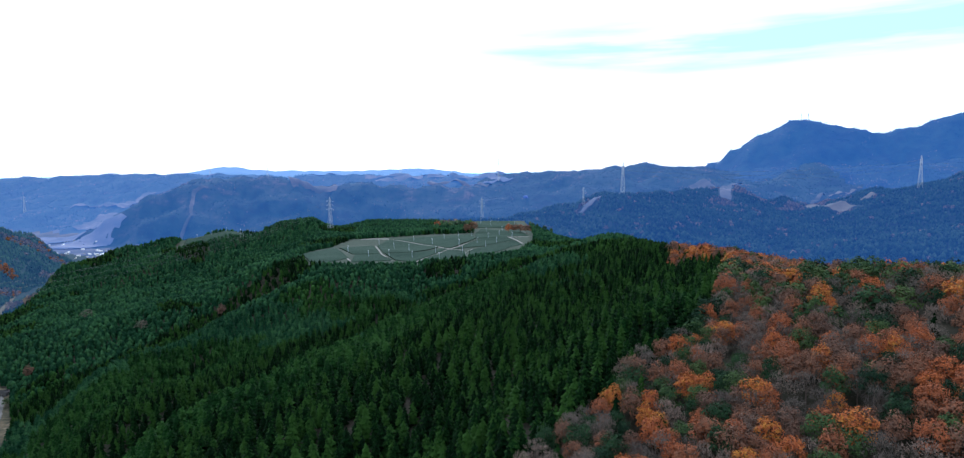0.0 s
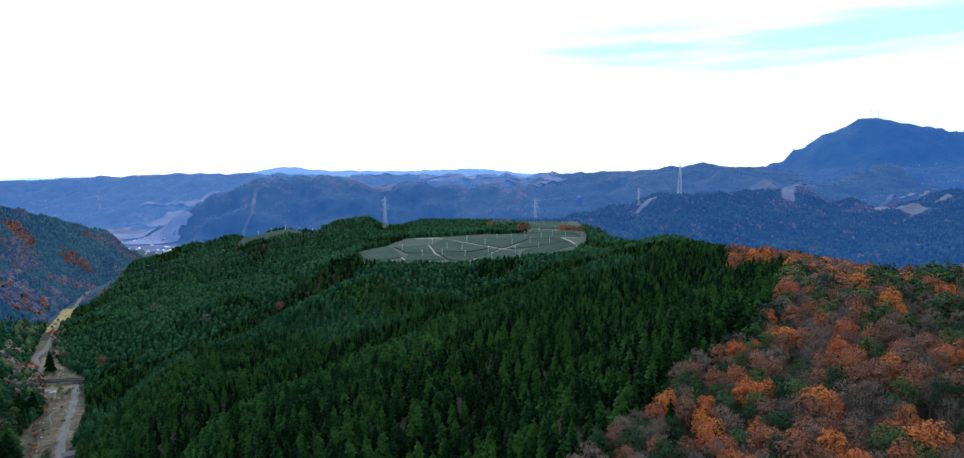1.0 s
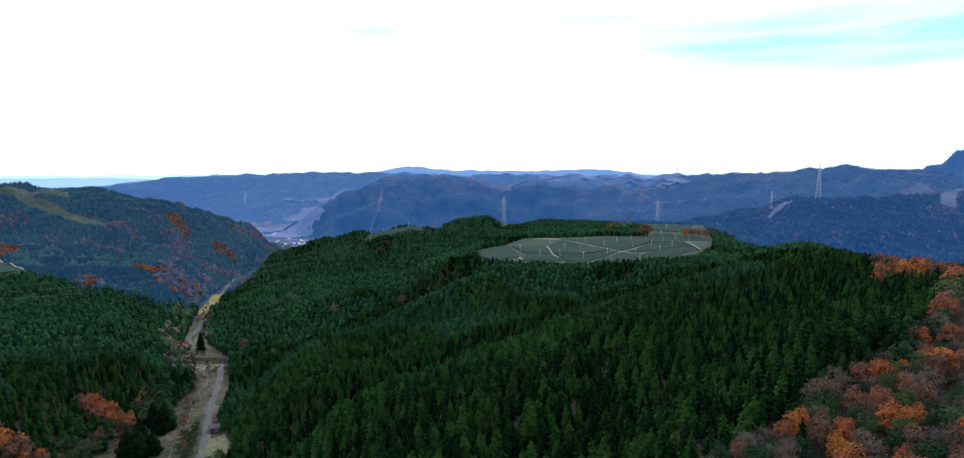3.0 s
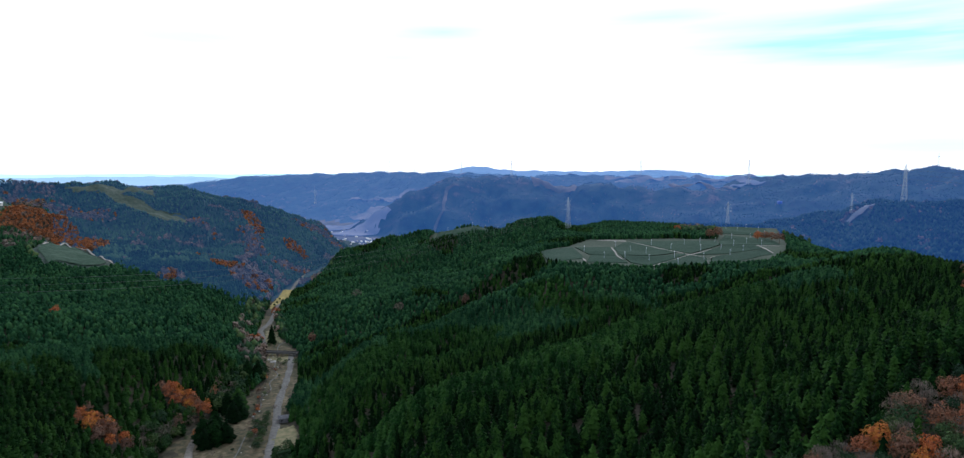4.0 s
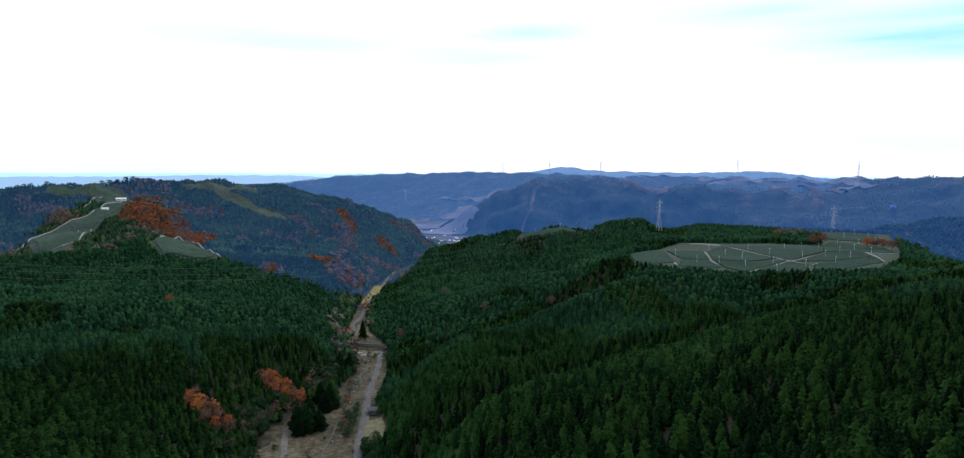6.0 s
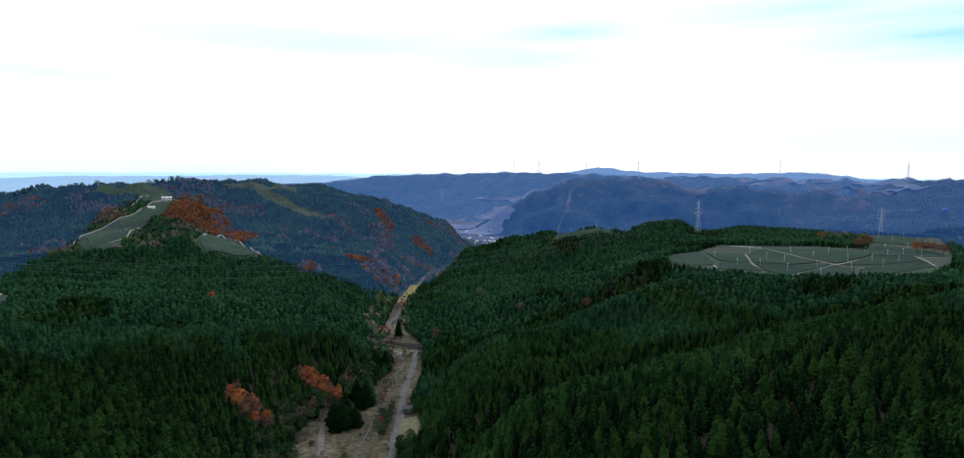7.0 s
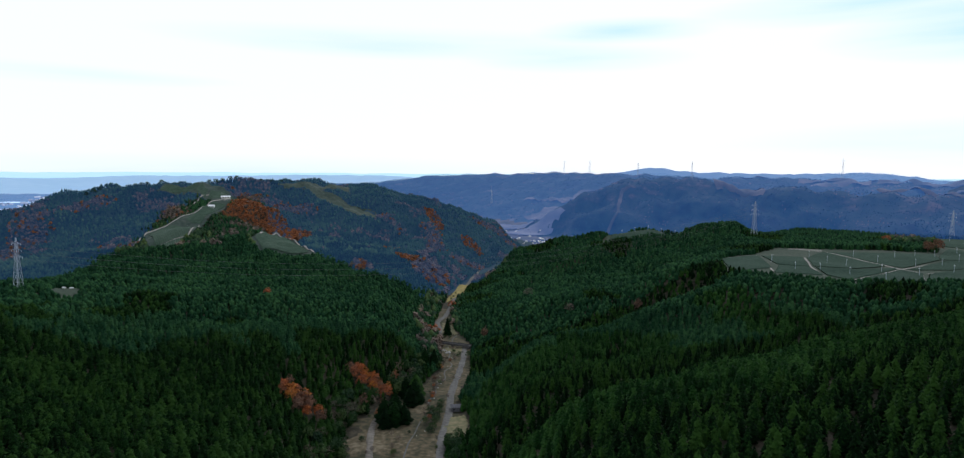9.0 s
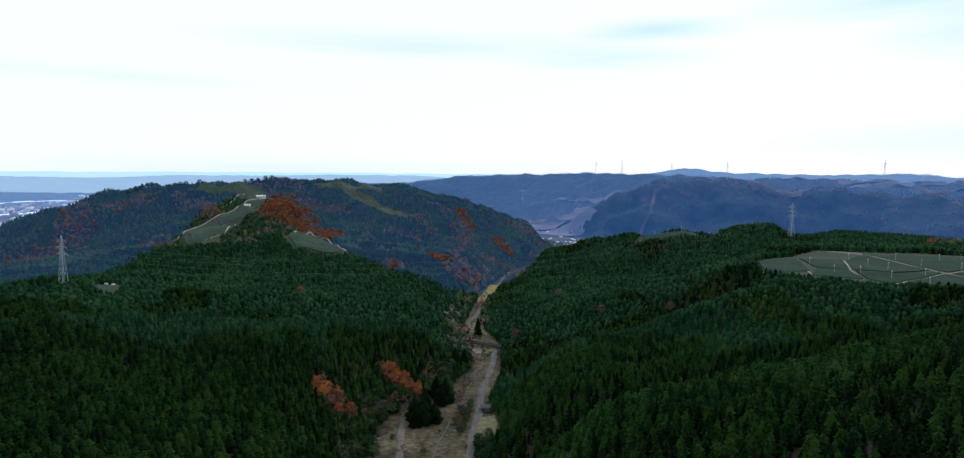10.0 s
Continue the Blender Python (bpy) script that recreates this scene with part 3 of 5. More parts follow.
def scatter(d0, d1, spacing, seed, b0=-41.0, b1=80.0):
    """Jittered grid positions between two distances, over the land ahead."""
    r = np.random.RandomState(seed)
    x, y = np.meshgrid(np.arange(-d1, d1, spacing), np.arange(0, d1, spacing))
    x = x + r.uniform(-0.42, 0.42, x.shape) * spacing
    y = y + r.uniform(-0.42, 0.42, y.shape) * spacing
    x, y = x.ravel(), y.ravel()
    d, b = np.hypot(x, y), np.degrees(np.arctan2(-x, y))
    keep = (d >= d0) & (d < d1) & (b > b0) & (b < b1)
    return x[keep], y[keep]


def inside(x, y, poly):
    """Which points lie inside a polygon."""
    res = np.zeros(x.shape, bool)
    for (x0, y0), (x1, y1) in zip(poly, poly[1:] + poly[:1]):
        res ^= ((y0 > y) != (y1 > y)) & (x < (x1 - x0) * (y - y0) / (y1 - y0 + 1e-9) + x0)
    return res


# open land without trees, as outlines in metres
TEA_PANELS = [
    [(-196, 704), (-173, 760), (-140, 673), (-168, 634)],
    [(-170, 764), (-134, 792), (-113, 709), (-142, 703)],
    [(-138, 698), (-113, 704), (-92, 660), (-132, 650)],
    [(-128, 792), (-121, 848), (-53, 775), (-76, 722), (-109, 712)],
    [(-90, 662), (-106, 706), (-74, 716), (-44, 764), (-42, 752), (-70, 646)],
    [(-116, 852), (-14, 908), (-8, 848), (-36, 768), (-49, 778)],
    [(-33, 752), (-2, 842), (32, 868), (40, 832), (0, 770)],
    [(-66, 640), (-38, 748), (-20, 735), (-18, 690), (-40, 632)],
    [(-14, 738), (2, 764), (42, 826), (48, 790), (4, 706), (-14, 692)],
    [(-8, 850), (-10, 908), (-2, 980), (56, 950), (62, 880), (34, 874)],
    [(-12, 1010), (-10, 1120), (55, 1115), (60, 985)],
]
HILL_PANELS = [
    [(-1012, 508), (-921, 470), (-905, 505), (-962, 560), (-1002, 540)],
    [(-915, 466), (-838, 448), (-896, 503)],
    [(-998, 562), (-968, 568), (-992, 612), (-1014, 598)],
    [(-996, 616), (-1020, 602), (-1040, 636), (-1024, 650)],
    [(-1198, 626), (-1209, 643), (-1162, 684), (-1136, 660), (-1159, 653)],
    [(-1132, 658), (-1158, 688), (-1121, 676), (-1102, 658)],
    [(-1102, 664), (-1118, 680), (-1112, 706), (-1060, 690), (-1068, 664)],
    [(-832, 575), (-880, 645), (-837, 634), (-728, 588), (-729, 562), (-774, 546)],
]
YARD = [(-588, 222), (-615, 219), (-664, 246), (-658, 260), (-604, 244)]
PLOT = [(-277, 334), (-262, 346), (-226, 306), (-246, 290)]
CLEARINGS = [
    PLOT,
    [(-200, 700), (-172, 630), (-60, 624), (30, 690), (62, 790), (72, 900), (75, 1130), (-20, 1130), (-12, 940), (-120, 880), (-172, 858)],
    [at(18.6, 985), at(18.6, 1035), at(25, 1050), at(25.5, 1000)],
    [(-1020, 506), (-924, 460), (-832, 442), (-958, 568), (-990, 616), (-1024, 655), (-1060, 698), (-1112, 714), (-1158, 694), (-1215, 645), (-1200, 620), (-1159, 646), (-1098, 654), (-1048, 640), (-1010, 560)],
    [(-770, 538), (-838, 568), (-892, 656), (-837, 644), (-720, 596), (-722, 556)],
    [(-1108, 815), (-1062, 842), (-1052, 900), (-1044, 955), (-1022, 934), (-1028, 864), (-1062, 808)],
    [(-1045, 830), (-1042, 858), (-995, 886), (-935, 925), (-884, 874), (-924, 832), (-1003, 842)],
    YARD,
]
# stands of orange and rust trees: x, y, x, y, radius
STANDS = [(-1045, 690, -960, 690, 30), (-985, 655, -890, 685, 34), (-900, 660, -830, 632, 20), (-886, 1034, -835, 999, 15), (-768, 1003, -736, 997, 13), (-651, 702, -598, 712, 13), (-751, 772, -745, 780, 10),
          (-852, 1173, -828, 1251, 14), (-334, 256, -322, 259, 9), (-348, 327, -330, 331, 8)]
DULL = [(-1106, 727, -971, 774, 26), (-829, 966, -745, 884, 22), (-700, 880, -680, 930, 20), (-852, 1173, -828, 1251, 28), (-600, 695, -625, 745, 24), (-1165, 400, -1225, 425, 34),
        (-1240, 490, -1210, 520, 30), (-985, 440, -960, 452, 20), (-1114, 308, -1130, 345, 36), (-1060, 566, -1045, 572, 18), (-630, 595, -642, 606, 12), (-945, 860, -860, 900, 24)]
RUSTY_RIGHT = [(-230, 2260, -80, 2200, 34), (-40, 2150, 60, 2050, 30), (-900, 1830, -800, 1840, 30), (-1180, 2060, -1080, 2080, 40), (200, 1180, 180, 1150, 14), (620, 1890, 640, 1600, 60), (545, 1420, 520, 1400, 30), (760, 1500, 690, 1400, 50), (960, 1670, 1100, 1790, 40)]


# bare strips and fields on the far slopes: zone, width and line
FAR_STRIPS = [(2, 9, [(-736, 1562), (-744, 1617), (-738, 1650), (-760, 1690), (-768, 1725), (-783, 1768), (-755, 1800)]), (2, 12, [(172, 1138), (193, 1158), (224, 1240), (264, 1226)]),
              (2, 46, [(626, 1911), (650, 1830), (674, 1713)]), (2, 26, [(660, 1740), (600, 1600), (561, 1494)]), (8, 24, [(716, 1462), (693, 1290), (690, 1200)]),
              (8, 14, [(790, 1310), (730, 1290), (693, 1300)]), (2, 10, [(805, 1582), (900, 1700), (1045, 1792)]), (3, 130, [at(35.4, 2080), at(33.2, 2020), at(31.4, 2060), at(30.2, 2040)]), (3, 70, [at(31.8, 2200), at(30.6, 2250), at(29.4, 2300)]), (3, 34, [at(29.2, 2360), at(28.2, 2420), at(26.8, 2500)]),
              (3, 40, [(-1120, 2060), (-1230, 2110), (-1330, 2110)]), (3, 22, [(80, 2110), (0, 2120), (-70, 2120)]), (3, 60, [(-480, 2110), (-540, 2080), (-590, 2070)]),
              (2, 34, [(-450, 2010), (-520, 2000), (-570, 1960)]), (3, 16, [(-300, 2340), (-180, 2350), (-60, 2330)]), (3, 26, [(-420, 2350), (-330, 2352), (-250, 2345)]), (3, 22, [(-20, 2290), (60, 2280), (130, 2260)]),
              (2, 44, [(-565, 1925), (-509, 1968), (-435, 1965)]), (3, 46, [(-373, 2290), (-290, 2310), (-210, 2321)]), (3, 40, [(-190, 2315), (-110, 2300), (-49, 2269), (30, 2190), (88, 2098)]), (2, 26, [(-181, 2223), (-64, 2159), (25, 2040)]), (3, 90, [at(33.5, 1900), at(31.6, 1860), at(29.9, 1930)]),
              (3, 14, [(-640, 2420), (-560, 2440), (-500, 2450)])]


def stand(x, y, stands):
    m = np.zeros(x.shape)
    for x0, y0, x1, y1, r in stands:
        q, _ = seg_dist(x, y, (x0, y0), (x1, y1))
        m = np.maximum(m, 1.25 - q / r)
    return m


def cover(x, y, seed):
    """Kind of woodland: 0 none, 1 conifer, 2 autumn broadleaf, 3 evergreen and mixed, 4 leafless."""
    d, b = np.hypot(x, y), np.degrees(np.arctan2(-x, y))
    r = np.random.RandomState(seed)
    u, n1, n2 = r.rand(*x.shape), sine_noise(x, y, 190, 11), sine_noise(x, y, 45, 12)
    kind = np.ones(x.shape, int)
    # the autumn woodland along the near spine
    edge = np.interp(b, [-21.8, -21, -20.3, -18.9, -16.9, -11.8, -9.1, -6.4, 0, 6], [620, 400, 282, 245, 224, 196, 181, 166, 142, 120]) + 5 * n2
    mix = np.where(u + 0.12 * n2 < 0.45, 2, np.where(u < 0.74, 4, np.where(u < 0.96, 3, 1)))
    mix = np.where((d > 262) & (d < 330) & (b < -26) & (u > 0.35), 3, mix)
    kind = np.where((b < 6) & (d < edge), mix, kind)
    kind = np.where((b < -16.5) & (d > 425) & (d < 640) & (u < 0.75), 2, kind)
    # the hill beyond the valley
    hill = (b > 30) & (d > 960) & (x < -560)
    kind = np.where(hill & (n1 + 0.5 * n2 > 0.7) & (u < 0.6), 4, np.where(hill & (n1 < -0.1) & (u < 0.5), 3, kind))
    right = (b < 4) & (d > 1000)
    kind = np.where(right & (u < 0.5 + 0.4 * n1), 3, np.where(right & (n2 > 0.75), 4, kind))
    far = d > 1700
    kind = np.where(far & (n1 + 0.7 * n2 > 0.75), 4, np.where(far & (kind > 1), 3, kind))
    q, vz, vw = valley_at(x, y)
    kind = np.where((q < vw + 20) & (q > vw) & (b > 38) & (d < 1100) & (u < 0.3), np.where(u < 0.01, 2, np.where(u < 0.11, 4, 3)), kind)
    s = stand(x, y, STANDS)
    kind = np.where((s > 0.25) & (u < s * 1.9), np.where(u < 0.95, 2, 4), kind)
    dull = stand(x, y, DULL)
    kind = np.where((dull > 0.25) & (u < dull), np.where(u < 0.15, 2, 4), kind)
    kind = np.where((stand(x, y, RUSTY_RIGHT) > 0.25) & (u < 0.7), 4, kind)
    open_floor = (q < vw) | (far & (ground(x, y) < base_height(d) + 9))
    kind = np.where(open_floor, 0, kind)
    for _, wide, line in FAR_STRIPS:
        for p, q in zip(line, line[1:]):
            kind = np.where(seg_dist(x, y, p, q)[0] < wide / 2 + 4, 0, kind)
    for poly in CLEARINGS:
        kind = np.where(inside(x, y, poly), 0, kind)
    return kind


def land_between(x, y):
    """Height of the land against the eye, read off the land sheet's own polar grid."""
    b = np.mod(np.arctan2(-x, y) - bear[0], 2 * math.pi)
    i = np.clip(np.searchsorted(bear - bear[0], b) - 1, 0, len(bear) - 1)
    j = np.clip(np.searchsorted(dist, np.hypot(x, y)), 1, len(dist) - 1)
    return gz[i, j] - EYE


def shown(x, y, h, slack):
    """Whether a place rises over the land between it and the middle of the valley head."""
    z = land_between(x, y) + h + slack
    see = np.ones(x.shape, bool)
    for s in np.linspace(0.15, 0.97, 24):
        see &= land_between(x * s, y * s) <= z * s
    return see


CON_NEAR = [spray_tree(7, 9, 20 + k, spread=0.28, blunt=0.55, halves=1) for k in range(6)]
CON_MID = [spray_tree(5, 7, 30 + k, spread=0.29, blunt=0.58, halves=1) for k in range(5)]
CON_FAR = [lathe_tree(6, 3, 40 + k, spread=0.3, blunt=0.6, jag=0.35) for k in range(4)]
ROUND_NEAR = [spray_tree(6, 8, 25 + k, spread=0.33, blunt=0.95, halves=1) for k in range(5)]
ROUND_MID = [spray_tree(5, 7, 35 + k, spread=0.33, blunt=0.95, halves=1) for k in range(5)]
ROUND_FAR = [lathe_tree(6, 3, 45 + k, spread=0.36, blunt=0.9, jag=0.35) for k in range(4)]
CON_DIM = [lathe_tree(4, 1, 50 + k, blunt=0.6, spread=0.62, jag=0.3) for k in range(4)]
CON_DISTANT = [lathe_tree(5, 1, 55 + k, blunt=0.6, spread=0.42, jag=0.35) for k in range(5)]
DOME_DIM = [lathe_tree(4, 1, 65 + k, blunt=0.9, spread=0.62, base=0.2, jag=0.3) for k in range(4)]
DOME_FAR = [lathe_tree(5, 2, 60 + k, blunt=0.95, spread=0.46, base=0.15, jag=0.25) for k in range(4)]
LEAFY_MID = [leaf_tree(320, 0.042, 70 + k) for k in range(4)]
BARE_MID = [leaf_tree(260, 0.06, 80 + k, bare=True) for k in range(4)]
LEAFY_FAR = [leaf_tree(34, 0.14, 90 + k) for k in range(4)]


def places(x, y, lo, hi, w, seed):
    r = np.random.RandomState(seed)
    h = r.uniform(lo, hi, len(x))
    return np.stack([x, y, EYE + ground(x, y) - 0.3, h, w * r.uniform(0.85, 1.2, len(x))], -1)


def spaced(x, y, gap):
    """Thins places so that no two stand closer than about gap."""
    taken, keep = set(), np.zeros(len(x), bool)
    for k in np.random.RandomState(3).permutation(len(x)):
        c = (int(x[k] // gap), int(y[k] // gap))
        if not any((c[0] + i, c[1] + j) in taken for i in (0, 1, -1) for j in (0, 1, -1) if not (i and j)):
            taken.add(c)
            keep[k] = True
    return keep


def tree_model(name, crown, trunk, leaf_mat, label, group):
    """One standing tree of height 1 with its trunk and crown."""
    root = tagged(new(name), label, "tree", group)
    link_mesh("trunk", *trunk, M_BARK, root)
    link_mesh("crown", *crown, leaf_mat, root)
    return root


MODELS = {
    1: [tree_model("conifer_tree", spray_tree(10, 10, 120 + k, spread=0.27, blunt=0.52), trunk_mesh(k, 0), M_CONIFER,
                   "tall dark green cedar tree standing in the plantation", "cedars of the near slope") for k in range(4)],
    2: [tree_model("autumn_tree", leaf_tree(1500, 0.02, 130 + k, lobes=15), trunk_mesh(10 + k, 7), M_AUTUMN,
                   "broadleaf tree with rust and orange autumn leaves", "autumn trees of the near ridge") for k in range(4)],
    3: [tree_model("evergreen_tree", leaf_tree(1300, 0.022, 140 + k, lobes=14), trunk_mesh(20 + k, 6), M_EVERGREEN,
                   "round dull green evergreen broadleaf tree on the ridge", "evergreen trees of the near ridge") for k in range(3)],
    4: [tree_model("leafless_tree", leaf_tree(900, 0.04, 150 + k, bare=True, lobes=12), trunk_mesh(30 + k, 9), M_TWIG,
                   "leafless grey brown broadleaf tree with fine twigs", "leafless trees of the near ridge") for k in range(3)],
}
UNUSED = {m for v in MODELS.values() for m in v}


def stand_tree(kind, x, y, h, w, r, z=None):
    """Sets up one tree of a kind at x, y."""
    model = MODELS[kind][r.randint(len(MODELS[kind]))]
    m = pose(x, y, EYE + float(ground(x, y) if z is None else z) - 0.2, 0, 0, r.uniform(0, 360)) @ Matrix.Diagonal((h * w, h * w, h, 1))
    if model in UNUSED:
        UNUSED.discard(model)
        model.matrix_basis = m
        return model
    model.scale, old = (1, 1, 1), model.scale.copy()
    ob = copy_thing(model, m)
    model.scale = old
    return ob


rt = np.random.RandomState(77)
SIZE = {1: (8, 12, 1.0), 2: (8, 11.5, 0.98), 3: (8, 11.5, 0.95), 4: (8, 11, 1.02)}
LIMIT = {1: 290, 2: 240, 3: 120, 4: 200}
for tag, d0, d1, gap in (("middle", 20, 100, 4.6), ("near", 100, 300, 4.5), ("middle", 300, 560, 4.3), ("far", 560, 1050, 4.3), ("distant", 1050, 1750, 5.2), ("dim", 1750, 3600, 8.5)):
    x, y = scatter(d0, d1, gap, int(d0))
    if d0 > 1000:
        ok = shown(x, y, 14, 10)
        x, y = x[ok], y[ok]
    kind = cover(x, y, int(d0))
    rz = np.random.RandomState(int(d0) + 1)
    wander = min(d0 / 80, 8)
    zone = ground(x + rz.normal(0, wander, len(x)), y + rz.normal(0, wander, len(x)), zones=True)[0]
    zone = np.where(np.hypot(x, y) < 700, 0, zone)
    zone = np.where((zone == 0) & (kind == 2) & (np.hypot(x, y) > 850) & (x < -500), 1, zone)
    broad = kind >= 2
    if d0 < 1000:
        thin_out = np.zeros(len(x), bool)
        thin_out[broad] = ~spaced(x[broad], y[broad], 2.8)
        kind = np.where(thin_out, 0, kind)
    done = np.zeros(len(x), bool)
    if tag == "near":
        order = np.argsort(np.hypot(x, y))
        for k in (1, 2, 3, 4):
            pick = [i for i in order if kind[i] == k][:LIMIT[k]]
            zs = ground(x[pick], y[pick])
            for i, z in zip(pick, zs):
                lo, hi, w = SIZE[k]
                stand_tree(k, x[i], y[i], rt.uniform(lo, hi), w * rt.uniform(0.85, 1.2), rt, z)
            done[pick] = True
    for z in sorted(set(zone.tolist())):
        for k, temps, near_mat, back_mat, name, label, lo, hi in (
                (1, {"near": CON_NEAR, "middle": CON_MID, "far": CON_FAR, "distant": CON_DISTANT, "dim": CON_DIM}, M_CONIFER, BACK_CONIFER,
                 "conifer_forest", "dense dark green cedar plantation covering the slopes", 7.4, 11.4),
                (2, {"near": LEAFY_MID, "middle": LEAFY_MID, "far": LEAFY_FAR, "distant": LEAFY_FAR, "dim": DOME_DIM}, M_AUTUMN, BACK_RUST,
                 "autumn_woodland", "orange and rust autumn broadleaf woodland", 8, 11.5),
                (3, {"near": LEAFY_MID, "middle": LEAFY_MID, "far": DOME_FAR, "distant": DOME_FAR, "dim": DOME_DIM}, M_EVERGREEN, BACK_LEAVES,
                 "evergreen_woodland", "dull green evergreen broadleaf woodland", 8.5, 12),
                (4, {"near": BARE_MID, "middle": BARE_MID, "far": LEAFY_FAR, "distant": LEAFY_FAR, "dim": DOME_DIM}, M_TWIG, None,
                 "leafless_woodland", "grey brown leafless winter woodland", 8, 11.5)):
            sel = (kind == k) & (zone == z) & ~done
            # trees outside the near zone mostly use materials with haze emission
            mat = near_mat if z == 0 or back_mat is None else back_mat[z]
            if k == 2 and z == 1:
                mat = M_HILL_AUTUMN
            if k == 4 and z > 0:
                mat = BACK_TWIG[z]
            # cedars this far take the paler needles in place of haze
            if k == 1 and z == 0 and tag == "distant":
                mat = M_HAZED_NEEDLES
            if k == 1 and tag in ("middle", "far"):
                lo, hi = (6.8, 10.4) if tag == "middle" else (6, 9)
            if tag in ("distant", "dim"):
                lo, hi = (5, 7.5) if tag == "distant" else (2.4, 4.0)
            if k == 1 and tag in ("near", "middle", "far"):
                # stands of younger, rounder cypress among the cedars, the farther ones paled for haze
                bear_, patchy = np.degrees(np.arctan2(-x, y)), sine_noise(x, y, 150, 21) + 0.3 * sine_noise(x, y, 40, 22)
                tall = (np.hypot(x, y) < np.interp(bear_, [-8, -2, 19, 30, 41], [660, 600, 450, 380, 330])) & (bear_ < 41)
                crest_, gully_ = near_lines(x, y, SPURS) + 14 * patchy, near_lines(x, y, GULLIES) + 10 * patchy
                young = sel & (z == 0) & ((bear_ > 41) & ((patchy > -0.75) | (tag == "far")) | (crest_ < 34) | ~tall & (patchy > -0.6) & (gully_ > 24) | tall & (patchy > 1.0))
                # colour by distance: deep greens near, haze-paled green beyond about 520 m
                low_ = np.hypot(x, y) + 120 * patchy < 520
                own_kind = np.where(low_, np.where(bear_ > 41, 1, 2), 0)
                for kind_, number, mat_, text in (("cypress_forest", 0, M_HAZED_NEEDLES, "dense mid green stand of rounded cypress trees, coloured paler for haze"), ("young_cedar_forest", 1, M_YOUNG, "dense deep green stand of young rounded cedar trees"),
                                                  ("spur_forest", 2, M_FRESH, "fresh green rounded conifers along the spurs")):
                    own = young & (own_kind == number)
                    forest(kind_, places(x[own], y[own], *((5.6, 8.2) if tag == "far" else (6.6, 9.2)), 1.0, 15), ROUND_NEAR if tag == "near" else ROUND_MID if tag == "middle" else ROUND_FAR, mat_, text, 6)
                sel = sel & ~young
            forest(name, places(x[sel], y[sel], lo, hi, 1.0, 5 + k), temps[tag], mat, label, k)


# ---- fields, tracks and the valley floor ----
def hedge_field(name, outline, angle, pitch, mat, label, group, high=0.9, lift=0.45):
    """A field of clipped hedge rows that fill an outline, row beside row."""
    ca, sa = math.cos(radians(angle)), math.sin(radians(angle))
    pts = [(x * ca + y * sa, -x * sa + y * ca) for x, y in outline]
    v, f, total = [], [], 0
    lo, hi = min(p[1] for p in pts), max(p[1] for p in pts)
    for row in np.arange(lo + pitch / 2, hi, pitch):
        cut = sorted(p0[0] + (p1[0] - p0[0]) * (row - p0[1]) / (p1[1] - p0[1]) for p0, p1 in zip(pts, pts[1:] + pts[:1]) if (p0[1] > row) != (p1[1] > row))
        for u0, u1 in zip(cut[::2], cut[1::2]):
            n = max(2, int((u1 - u0) / 9) + 1)
            us = np.linspace(u0, u1, n)
            for w, h in ((-0.5, 0.0), (-0.36, 0.75), (0.0, 1.0), (0.36, 0.75), (0.5, 0.0)):
                x, y = us * ca - (row + w * pitch) * sa, us * sa + (row + w * pitch) * ca
                v.append(np.stack([x, y, 0 * x + lift + h * high], -1))
            b, total = total, total + 5 * n
            for k in range(4):
                a = b + k * n + np.arange(n - 1)
                f.append(np.stack([a, a + 1, a + n + 1, a + n], -1))
    v = np.concatenate(v)
    v[:, 2] += EYE + ground(v[:, 0], v[:, 1])
    return tagged(link_mesh(name, v, np.concatenate(f)[:, ::-1], mat), label, "field", group)


